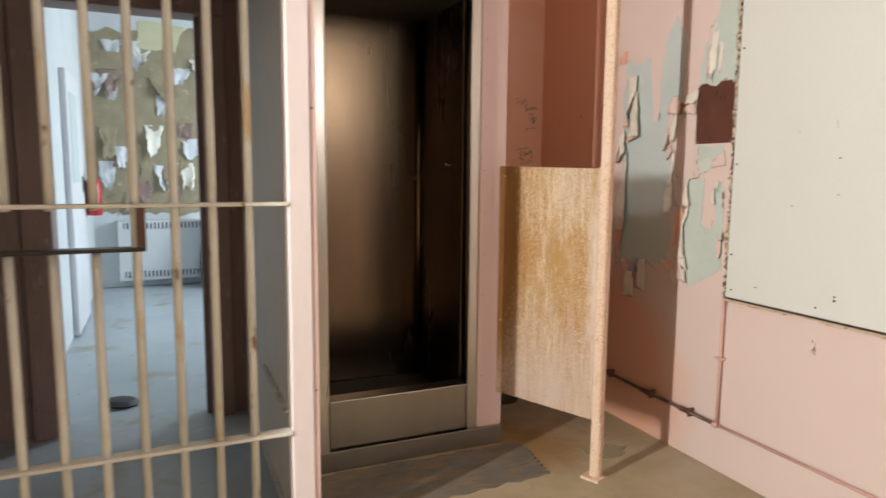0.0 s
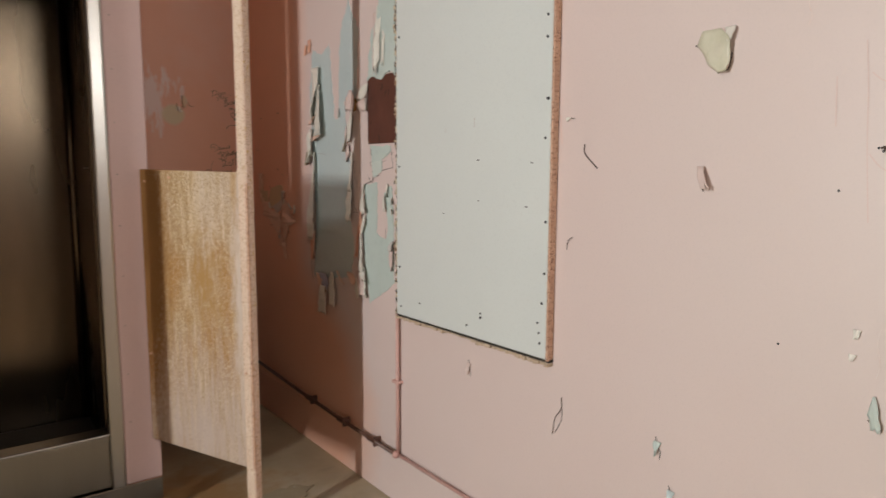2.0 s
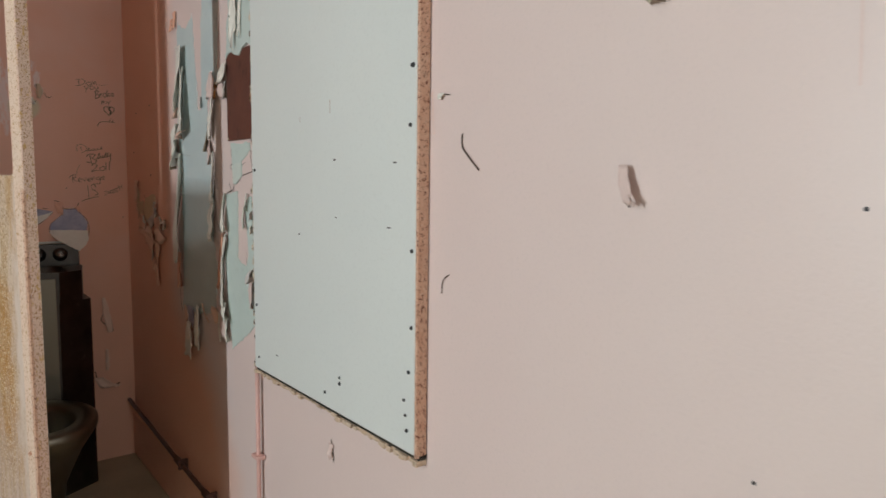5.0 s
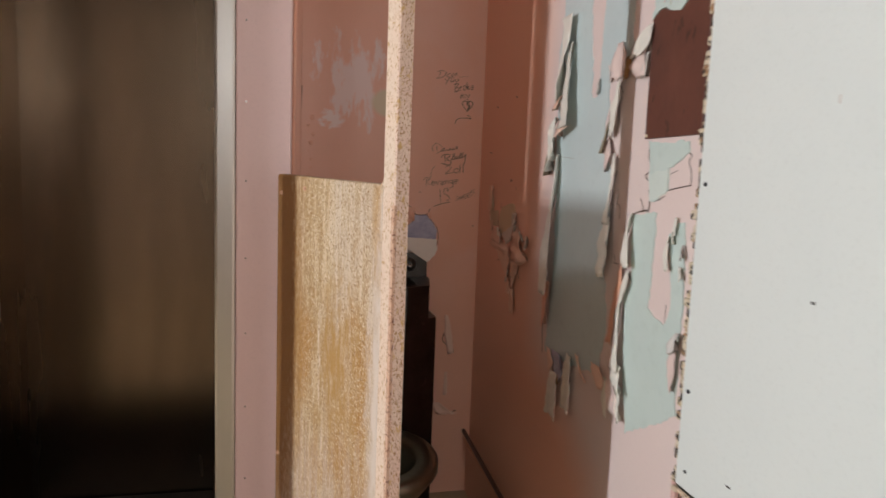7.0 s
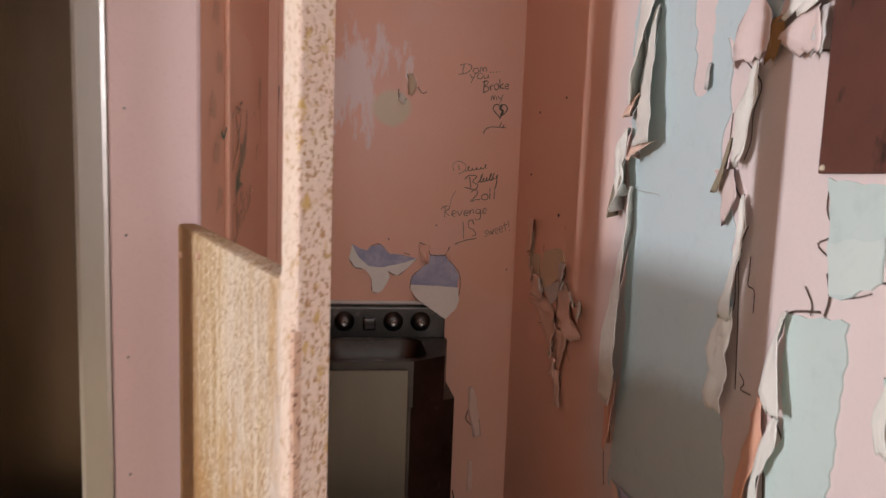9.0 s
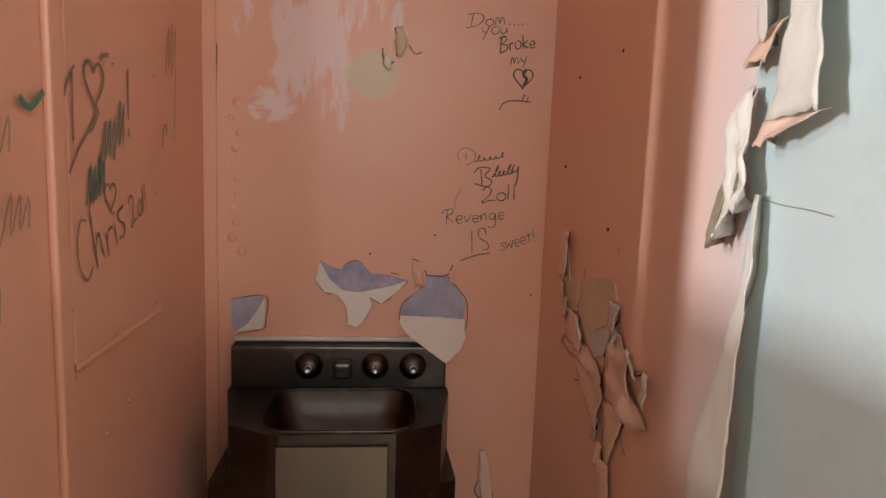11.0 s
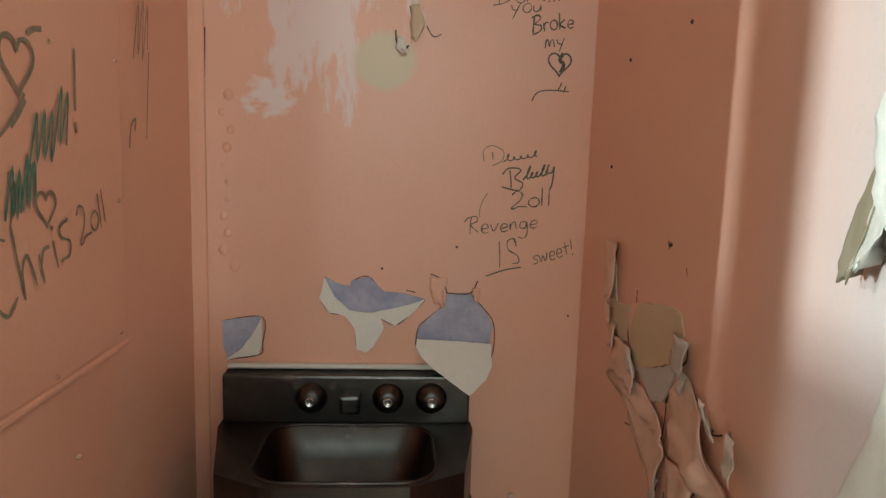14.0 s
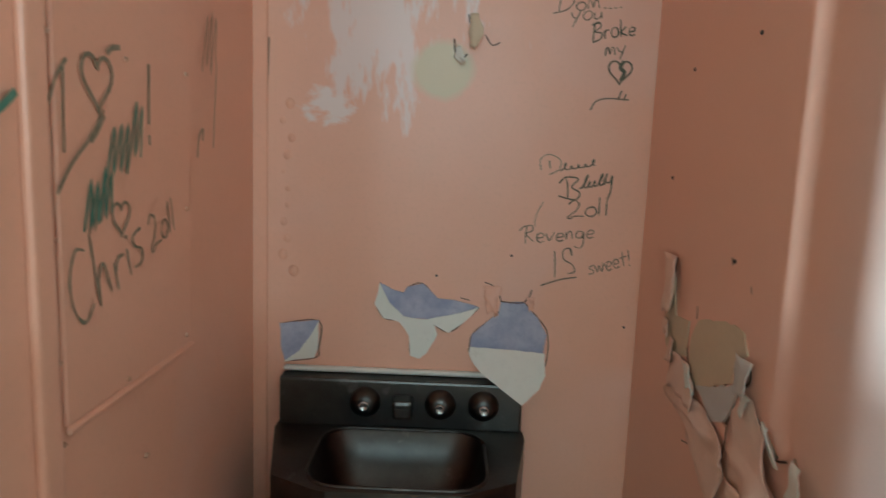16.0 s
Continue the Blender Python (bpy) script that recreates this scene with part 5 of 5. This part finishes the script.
hanging("east", [(0.916, 0.434, 0.428), (0.881, 0.438, 0.418), (0.855, 0.430, 0.411)], M_PALEGREEN, W, 0.009, 75, name="paint_chip")
stroke("east", smooth_line([(0.440, 0.866), (0.431, 0.858), (0.416, 0.852)], 4), 0.0026, M_CRACKSHADE, W, "crack_shade_line")
stroke("east", smooth_line([(1.221, 1.124), (1.217, 1.149), (1.199, 1.162)], 4), 0.0026, M_CRACKSHADE, W, "crack_shade_line")
stroke("east", smooth_line([(1.256, 1.502), (1.252, 1.448), (1.248, 1.421)], 4), 0.0012, M_FLAKE, W, "crack_shade_line")
stroke("east", smooth_line([(1.234, 1.495), (1.204, 1.490)], 4), 0.002, M_CRACKSHADE, W, "crack_shade_line")
stroke("east", smooth_line([(0.456, 1.391), (0.449, 1.394), (0.451, 1.384)], 4), 0.004, M_CRACKSHADE, W, "crack_shade_line")
stroke("east", smooth_line([(1.648, 0.689), (1.637, 0.660)], 4), 0.0024, M_CRACKSHADE, W, "crack_shade_line")
stroke("east", smooth_line([(0.494, 1.595), (0.486, 1.510), (0.480, 1.398), (0.468, 1.250)], 4), 0.0025, M_PINK, W, "paint_ridge")
stroke("east", smooth_line([(0.542, 1.533), (0.538, 1.436)], 4), 0.003, M_PINK, W, "paint_ridge")
stroke("east", smooth_line([(0.388, 1.055), (0.383, 0.973)], 4), 0.004, M_SCRAPE, W, "scratch")
stroke("east", smooth_line([(0.423, 1.132), (0.417, 1.017)], 4), 0.0025, M_PINK, W, "paint_ridge")
stroke("east", smooth_line([(0.481, 1.534), (0.457, 1.515), (0.428, 1.523)], 4), 0.003, M_PINK, W, "paint_ridge")
stroke("east", smooth_line([(0.475, 1.381), (0.453, 1.355), (0.422, 1.340)], 4), 0.003, M_PINK, W, "paint_ridge")
for k, (a, z, w, h, o, m, tp) in enumerate([(0.90, 0.665, .03, .04, .012, M_GREEN, .8), (1.225, 1.495, .025, .012, .005, M_CREAM, .5), (0.857, 0.55, .03, .035, .01, M_BLUE, .6),
                                            (1.645, 0.69, .025, .04, .008, M_PINK, .6), (0.47, 1.04, .02, .02, .006, M_CREAM, .5), (0.475, 0.99, .02, .015, .006, M_CREAM, .5)]):
    flap("east", a, z, w, h, o, m, W, 0.6, 0.1, tp, k + 80, "paint_chip", label="loose curled paint chip", crumple=.15)
    if h > 0.03:
        stroke("east", smooth_line([(a + .25 * w, z + .01), (a - .1 * w, z - .45 * h), (a - .28 * w, z - .7 * h), (a - .2 * w, z - 1.15 * h)], 4), 0.0025, M_BLACK, W, "crack_shade_line")
for k, (a, z, l) in enumerate([(0.43, 1.05, .10), (0.60, 1.70, .06)]):
    stroke("east", smooth_line([(a, z), (a + .004, z - .3 * l), (a - .003, z - .7 * l), (a + .002, z - l)], 4), 0.0022, M_SCRAPE, W, "scratch")
patch("east", [(0.30, 1.325), (0.405, 1.314), (0.385, 1.285), (0.31, 1.262)], M_BLACK, W, 0.003, 0.001, label="dark hole in the plaster", seed=13, name="hole")
patch("east", [(0.29, 1.345), (0.392, 1.322), (0.36, 1.298), (0.30, 1.285)], M_YELLOW, W, 0.004, 0.004, label="bare yellow-green plaster", seed=12)
for a, z in ((0.524, 1.31), (0.46, 1.392), (0.452, 1.386), (0.62, 0.98), (0.30, 0.9)):
    nail("east", a, z, 0.0035, M_DARK, W, "nail_hole", 0.0)

# ---- graffiti and torn paint at the end of the nook ----
B = wall_north
patch("north", [(1.439, 1.134), (1.517, 1.143), (1.510, 1.095), (1.482, 1.080), (1.450, 1.059), (1.442, 1.086)], M_VIOLET, B, 0.001, label="violet undercoat showing through a tear", seed=20)
patch("north", [(1.517, 1.142), (1.517, 1.089), (1.510, 1.069), (1.448, 1.058), (1.480, 1.082), (1.497, 1.106)], M_CREAM, B, 0.001, 0.005, "paint_flap", "folded cream paint", 21, tilt=0.06)
patch("north", [(1.635, 1.223), (1.659, 1.211), (1.682, 1.205), (1.689, 1.217), (1.719, 1.225), (1.750, 1.196), (1.783, 1.194), (1.830, 1.182), (1.794, 1.166), (1.740, 1.154), (1.686, 1.155), (1.658, 1.177)], M_VIOLET, B, 0.001, label="violet undercoat showing through a tear", seed=22)
patch("north", [(1.635, 1.223), (1.655, 1.186), (1.683, 1.160), (1.729, 1.155), (1.783, 1.168), (1.831, 1.184), (1.801, 1.151), (1.773, 1.130), (1.744, 1.145), (1.751, 1.125), (1.732, 1.089), (1.717, 1.076), (1.699, 1.082), (1.695, 1.122), (1.675, 1.148), (1.645, 1.154), (1.626, 1.182)], M_CREAM, B, 0.001, 0.005, "paint_flap", "folded cream paint", 23, tilt=0.04)
patch("north", [(1.873, 1.195), (1.917, 1.196), (1.947, 1.164), (1.966, 1.131), (1.961, 1.093), (1.816, 1.099), (1.819, 1.126), (1.843, 1.149), (1.869, 1.170)], M_VIOLET, B, 0.001, label="violet undercoat showing through a tear", seed=24)
patch("north", [(1.816, 1.103), (1.862, 1.101), (1.963, 1.096), (1.963, 1.059), (1.950, 1.035), (1.917, 1.009), (1.878, 1.033), (1.828, 1.069), (1.814, 1.090)], M_CREAM, B, 0.001, 0.006, "paint_flap", "folded cream paint", 25, tilt=0.62)
# dark outlines paint in the shadow along the lifted edges of the tears
stroke("north", smooth_line([(1.635, 1.223), (1.659, 1.209), (1.683, 1.204), (1.690, 1.216), (1.719, 1.225), (1.750, 1.194), (1.783, 1.193), (1.830, 1.181)], 4), 0.0022, M_PIPE, B, "torn_edge_shade")
stroke("north", smooth_line([(1.830, 1.181), (1.801, 1.151), (1.773, 1.130), (1.742, 1.145)], 4), 0.003, M_PIPE, B, "torn_edge_shade")
stroke("north", smooth_line([(1.626, 1.182), (1.645, 1.153), (1.676, 1.147), (1.695, 1.122), (1.699, 1.083), (1.717, 1.075)], 4), 0.0022, M_PIPE, B, "torn_edge_shade")
stroke("north", smooth_line([(1.439, 1.133), (1.517, 1.142), (1.517, 1.089), (1.511, 1.067), (1.448, 1.057)], 4), 0.0022, M_PIPE, B, "torn_edge_shade")
stroke("north", smooth_line([(1.873, 1.195), (1.917, 1.195), (1.932, 1.220)], 4), 0.0026, M_PIPE, B, "torn_edge_shade")
stroke("north", smooth_line([(1.917, 1.196), (1.947, 1.164), (1.968, 1.131), (1.964, 1.062), (1.917, 1.008)], 4), 0.0022, M_PIPE, B, "torn_edge_shade")
stroke("north", smooth_line([(1.814, 1.090), (1.819, 1.126), (1.843, 1.149), (1.871, 1.175), (1.873, 1.195), (1.859, 1.223), (1.839, 1.232)], 4), 0.0022, M_PIPE, B, "torn_edge_shade")
stroke("north", smooth_line([(1.894, 1.094), (1.907, 1.090), (1.920, 1.086)], 4), 0.004, M_PIPE, B, "torn_edge_shade")
stroke("north", smooth_line([(1.793, 1.199), (1.811, 1.195)], 4), 0.002, M_PIPE, B, "torn_edge_shade")
hanging("north", [(0.780, 2.014, 2.025), (0.704, 2.010, 2.043), (0.619, 2.028, 2.056)], M_FLAKE, B, 0.009, 80)
stroke("north", smooth_line([(2.019, 0.778), (2.018, 0.720), (2.005, 0.674), (2.028, 0.646), (2.048, 0.613)], 4), 0.003, M_CRACKSHADE, B, "crack_shade_line")
stroke("north", smooth_line([(2.023, 0.774), (2.045, 0.683), (2.055, 0.617)], 4), 0.002, M_CRACKSHADE, B, "crack_shade_line")
hanging("north", [(0.535, 2.020, 2.030), (0.488, 2.015, 2.034), (0.439, 2.017, 2.028)], M_FLAKE, B, 0.007, 81)
stroke("north", smooth_line([(2.029, 0.532), (2.028, 0.481), (2.022, 0.436)], 4), 0.003, M_CRACKSHADE, B, "crack_shade_line")
hanging("north", [(0.404, 1.969, 2.000), (0.354, 1.985, 2.067), (0.367, 2.002, 2.077)], M_FLAKE, B, 0.012, 82)
stroke("north", smooth_line([(1.971, 0.434), (1.986, 0.379), (2.029, 0.352), (2.076, 0.364)], 4), 0.004, M_CRACKSHADE, B, "crack_shade_line")
hanging("north", [(1.734, 1.789, 1.804), (1.707, 1.790, 1.817), (1.676, 1.793, 1.807)], M_TANBARE, B, 0.008, 83)
stroke("north", smooth_line([(1.787, 1.732), (1.794, 1.697), (1.791, 1.675)], 4), 0.0022, M_CRACKSHADE, B, "crack_shade_line")
hanging("north", [(1.675, 1.766, 1.772), (1.657, 1.762, 1.783), (1.649, 1.773, 1.785)], M_CREAM, B, 0.010, 84)
stroke("north", smooth_line([(1.762, 1.688), (1.764, 1.666), (1.773, 1.652), (1.787, 1.661)], 4), 0.003, M_CRACKSHADE, B, "crack_shade_line")
stroke("north", smooth_line([(1.819, 1.697), (1.832, 1.679), (1.847, 1.684)], 4), 0.002, M_CRACKSHADE, B, "crack_shade_line")
stroke("north", smooth_line([(1.417, 1.678), (1.414, 1.560), (1.414, 1.443)], 4), 0.003, M_CRACKSHADE, B, "crack_shade_line")
PLANES["north"] = (Vector((0, NORTH, 0.011)), Vector((1, 0, 0)), Vector((0, -1, 0)))
flap("north", 1.855, 1.215, .05, .06, .02, M_SALMON, B, .8, .1, .4, 60)
flap("north", 1.93, 1.195, .025, .03, .012, M_SALMON, B, .6, .2, .6, 61)
rnd = random.Random(23)
for k in range(11):
    bm = bmesh.new()
    bmesh.ops.create_uvsphere(bm, u_segments=10, v_segments=6, radius=rnd.uniform(0.006, 0.012))
    bmesh.ops.transform(bm, matrix=Matrix.Translation((1.455 + rnd.uniform(-.012, .012), NORTH + 0.002, 1.24 + 0.032 * k)) @ Matrix.Diagonal((1, 0.45, 1.1, 1)), verts=bm.verts)
    part("paint_blister", bm, M_SALMON, B, smooth=True)
part("trim_strip", box(1.384, 1.416, NORTH - 0.006, NORTH, 0.0, H_ROOM, 0.002), M_SALMON, B, "painted pink strip")
part("sealant_line", box(1.45, 1.90, NORTH - 0.014, NORTH, 1.042, 1.052, 0.003), M_CREAM, B, "cracked cream sealant")
hand_written("north", "Dom....", 1.945, 1.735 - 0.003, .030, .125, M_INK, B, 5, .0026, 1)
hand_written("north", "you", 1.974, 1.714, .032, .062, M_INK, B, 6, .0026, 2)
hand_written("north", "Broke", 2.016, 1.682, .034, .082, M_INK, B, 10, .0034, 3)
hand_written("north", "my", 2.042, 1.655, .030, .042, M_INK, B, 8, .0028, 4)
heart("north", 2.072, 1.630, .022, M_INK, B, .0032)
stroke("north", smooth_line([(2.078, 1.648), (2.072, 1.635), (2.080, 1.628), (2.074, 1.612)], 3), .007, M_INK, B)
stroke("north", smooth_line([(2.022, 1.557), (2.030, 1.572), (2.050, 1.579), (2.092, 1.578)], 4), .0024, M_INK, B)
stroke("north", [(2.078, 1.594), (2.071, 1.578)], .0024, M_INK, B)
stroke("north", [(2.086, 1.588), (2.082, 1.576)], .0024, M_INK, B)
# two names that cannot be made out
stroke("north", smooth_line([(1.936, 1.442), (1.934, 1.462), (1.950, 1.472), (1.972, 1.462), (1.970, 1.444), (1.952, 1.434)], 4), .0018, M_FAINT, B)
stroke("north", [(1.951, 1.460), (1.953, 1.446)], .0026, M_FAINT, B)
cursive("north", 1.972, 1.442, .066, .014, 5, M_INK, B, .3, .0024, .012, 3)
stroke("north", smooth_line([(1.972, 1.418), (1.984, 1.430), (2.008, 1.428), (1.996, 1.412), (2.012, 1.402), (2.004, 1.388), (1.972, 1.394)], 4), .0028, M_INK, B)
stroke("north", smooth_line([(1.986, 1.426), (1.989, 1.408), (1.990, 1.392)], 3), .0026, M_INK, B)
cursive("north", 2.012, 1.409, .048, .026, 5, M_INK, B, .35, .0032, .010, 8)
stroke("north", smooth_line([(2.062, 1.440), (2.058, 1.425), (2.068, 1.424), (2.072, 1.436), (2.070, 1.406), (2.066, 1.392)], 4), .003, M_INK, B)
stroke("north", smooth_line([(1.945, 1.382), (1.934, 1.362), (1.930, 1.342), (1.932, 1.334)], 4), .0016, M_FAINT, B)
hand_written("north", "2011", 1.990, 1.352, .036, .084, M_INK, B, 6, .003, 5)
hand_written("north", "Revenge", 1.908, 1.300, .036, .140, M_INK, B, 6, .0026, 6)
hand_written("north", "IS", 1.966, 1.238, .052, .052, M_INK, B, 2, .0028, 7)
hand_written("north", "sweet!", 2.040, 1.244, .036, .086, M_INK, B, 14, .0024, 8)
stroke("north", smooth_line([(1.948, 1.219), (1.984, 1.232), (2.016, 1.238)], 4), .0026, M_INK, B)
for a, z in ((1.889, 1.275), (2.116, 1.142), (1.745, 1.23), (1.40, 1.405)):
    nail("north", a, z, .003, M_DARK, B, "nail_hole")
# partition face in the nook, with a screwed cover sheet
P = wall_partition
cover = part("cover_sheet", box(NOOKW, NOOKW + 0.004, 2.965, 3.285, 1.185, 1.72, 0.003), M_SALMON, P, "pink painted cover sheet")
part("edge_bead", box(NOOKW, NOOKW + 0.010, 2.918, 2.95, 0.0, H_ROOM, 0.004, seg=2), M_SALMON, P)
part("lower_lip", box(NOOKW + 0.001, NOOKW + 0.007, 2.965, 3.285, 1.176, 1.186, 0.003), M_SALMON, P)
PLANES["nook"] = (Vector((NOOKW + 0.0045, 0, 0)), Vector((0, 1, 0)), Vector((1, 0, 0)))
for a, z in ((2.958, 1.569), (3.104, 1.565), (3.271, 1.569), (3.268, 1.383), (2.957, 1.377), (3.261, 1.201), (2.957, 1.256), (2.957, 1.172), (3.09, 1.194), (3.131, 1.079), (3.05, 1.06)):
    nail("nook", a, z, .0042, M_CHIP, P)
stroke("nook", smooth_line([(2.952, 1.50), (2.968, 1.53), (2.985, 1.548)], 3), .004, M_FAINT, P)
stroke("nook", [(2.979, 1.542), (2.976, 1.459)], .0035, M_FAINT, P)
stroke("nook", smooth_line([(2.962, 1.42), (2.99, 1.45), (3.03, 1.48), (3.05, 1.505)], 3), .004, M_FAINT, P)
stroke("nook", smooth_line([(3.022, 1.472), (3.036, 1.484), (3.05, 1.50)], 3), .009, M_FAINT, P)
heart("nook", 3.04, 1.535, .030, M_FAINT, P, .005)
stroke("nook", smooth_line([(3.06, 1.565), (3.072, 1.572), (3.088, 1.575)], 3), .006, M_FAINT, P)
scribble("nook", 3.055, 1.450, .085, .075, 5, M_TEAL, P, .25, .0034, .045)
scribble("nook", 3.01, 1.405, .055, .055, 4, M_TEAL, P, .2, .0036, .018)
scribble("nook", 3.018, 1.395, .045, .045, 4, M_FAINT, P, .1, .003, .02)
stroke("nook", [(3.159, 1.567), (3.156, 1.495)], .005, M_FAINT, P)
stroke("nook", [(3.156, 1.482), (3.157, 1.470)], .005, M_FAINT, P)
heart("nook", 3.082, 1.388, .020, M_FAINT, P, .004)
hand_written("nook", "Chris", 2.985, 1.278, .082, .165, M_FAINT, P, 19, .0050, 11)
hand_written("nook", "2011", 3.155, 1.335, .050, .080, M_FAINT, P, 20, .0040, 12)
stroke("nook", smooth_line([(3.308, 1.455), (3.315, 1.485), (3.332, 1.497), (3.328, 1.48)], 3), .0045, M_FAINT, P)
scribble("nook", 3.34, 1.63, .05, .09, 3, M_FAINT, P, .2, .0025)
stroke("nook", smooth_line([(3.39, 1.60), (3.38, 1.53), (3.372, 1.47)], 3), .003, M_FAINT, P)
stroke("nook", smooth_line([(2.86, 1.50), (2.88, 1.49), (2.91, 1.51)], 3), .008, M_TEAL, P)
for k in range(7):
    scribble("nook", 2.76 + .03 * (k % 3), 1.78 - .08 * k, .05, .05, 3, M_FAINT, P, .3, .0022)

# ---- far room beyond the doorway ----
structure("floor_far_room", box(-3.0, 3.0, 3.72, 8.15, -0.12, -0.004), M_COOLFLOOR, "pale blue-grey worn floor of the far room", "floor")
structure("floor_passage", box(-2.6, 0.298, 2.17, 3.538, 0.0, 0.004), M_COOLFLOOR, "worn blue-grey floor of the passage", "floor")
structure("floor_doorway", box(-2.75, 0.30, 3.54, 3.722, 0.0, 0.004), M_COOLFLOOR, "worn threshold of the doorway", "threshold")
far_wall = structure("wall_far", box(-0.900, 3.200, 8.0, 8.15, 0, 3.2), M_COOLWALL, "white wall of the far room with stripped wallpaper", "wall")
left_wall = structure("wall_far_left", box(-0.900, -0.750, 3.725, 8.0, 0, 3.2), M_COOLWALL, "pale wall of the far room", "wall")
structure("wall_far_right", wall_with("x", 2.5, 2.65, 3.725, 8.0, 0, 3.2, [(5.4, 7.0, 0.9, 2.3)]), M_COOLWALL, "pale wall with a window", "wall")
window("window_3", "x", 2.58, 5.4, 7.0, 0.9, 2.3, 3)
structure("wall_far_front", box(0.375, 2.5, 3.76, 3.85, 0, 3.2), M_COOLWALL, "pale inner wall of the far room", "wall")
structure("ceiling_far_room", box(-1.1, 2.65, 3.725, 8.15, 3.2, 3.3), M_CEIL, "plain ceiling of the far room", "ceiling")
patch("far", [(-0.75, 0.82), (1.10, 0.80), (1.15, 1.6), (1.10, 2.80), (0.40, 2.84), (-0.20, 2.78), (-0.73, 2.76)], M_TAN, far_wall, 0.03, 0.004, "stripped_area", "tan plaster stripped of wallpaper", 40, 0.06)
patch("far", [(-0.26, 2.62), (0.14, 2.58), (0.24, 2.86), (-0.24, 2.88)], M_YELLOW, far_wall, 0.02, 0.008, "bare_patch", "yellow paint left at the top", 41, 0.05)
rnd = random.Random(17)
for k in range(34):
    a, z = rnd.uniform(-0.68, 0.95), rnd.uniform(1.05, 2.75)
    flap("far", a, z, rnd.uniform(.18, .40), rnd.uniform(.14, .40), rnd.uniform(.03, .09), (M_PAPER, M_PAPER, M_PAPER, M_TAN, M_CREAM, M_BROWN)[k % 6], far_wall, rnd.choice((-1, 1)) * rnd.uniform(.3, .9), rnd.uniform(-.4, .4), rnd.uniform(.2, .8), 200 + k,
         "wallpaper_flap", label="torn hanging wallpaper")
heater = thing("convector_heater", (0.3, 7.9, 0), "white steel convector heater under the stripped wall", "heater")
part("casing", box(-0.520, 1.100, 7.86, 7.99, 0.08, 0.74, 0.01, seg=2), M_COOLWALL, heater)
for z in (0.12, 0.655):
    g = part("grille", box(-0.460, 1.040, 7.853, 7.862, z, z + 0.065), M_DARK, heater, "dark slotted grille")
    for k in range(38):
        x = -0.65 + 1.48 * k / 38
        part("slat", box(x + 0.2, x + 0.222, 7.848, 7.856, z, z + 0.065), M_COOLWALL, g)
white_door = thing("white_door", (-0.73, 6.2, 0), "white painted door standing ajar in the far room", "door")
part("leaf", box(-0.745, -0.705, 5.72, 6.62, 0.01, 2.06, 0.004), M_DOORWHITE, white_door)
part("glazing", box(-0.704, -0.700, 5.86, 6.3, 1.2, 1.9, 0.003), M_BLUE, white_door, "pale door window")
part("knob", lathe([(0.012, 0), (0.012, 0.03), (0.03, 0.04), (0.03, 0.06), (0.012, 0.07)], (-0.705, 6.54, 0.98), (1, 0, 0), 14), M_DARK, white_door, "dark round knob", smooth=True)
part("lock_plate", box(-0.704, -0.699, 6.50, 6.58, 1.10, 1.24, 0.002), M_DARK, white_door)
ext = thing("fire_extinguisher", (-0.680, 7.2, 0.85), "red fire extinguisher hung on the wall", "extinguisher")
part("cylinder", lathe([(0.005, 0), (0.065, 0.006), (0.07, 0.03), (0.07, 0.30), (0.055, 0.35), (0.02, 0.38)], (-0.675, 7.2, 0.85), (0, 0, 1), 18), M_RED, ext, smooth=True)
part("valve", tube([(-0.675, 7.2, 1.225), (-0.675, 7.2, 1.29)], 0.018, 10), M_DARK, ext)
part("handle", box(-0.690, -0.660, 7.12, 7.22, 1.27, 1.29, 0.004), M_DARK, ext)
part("hose", tube([(-0.675, 7.17, 1.25), (-0.660, 7.1, 1.2), (-0.650, 7.1, 1.05), (-0.650, 7.12, 0.92)], 0.012, 8), M_DARK, ext, smooth=True)
part("bracket", box(-0.752, -0.740, 7.17, 7.23, 0.9, 1.2), M_DARK, ext)
bag = thing("black_bag", (0.46, 7.7, 0), "black plastic sack leaning on the heater", "sack")
part("sack", lathe([(0.02, 0), (0.15, 0.01), (0.17, 0.2), (0.15, 0.5), (0.11, 0.75), (0.04, 0.86), (0.07, 0.92)], (0.460, 7.68, 0.0), (0, 0, 1), 16), M_DARK, bag, smooth=True)
# stands for the torn threshold plate, shaped as a low dark lump
rag = thing("torn_threshold_plate", (-0.34, 3.95, 0), "dark flat lump for the torn threshold plate in the doorway", "rag")
part("plate_lump", lathe([(0.09, 0), (0.10, 0.012), (0.07, 0.03), (0.02, 0.035)], (-0.34, 3.98, -0.004), (0.1, 0.05, 1), 12), M_DARK, rag)
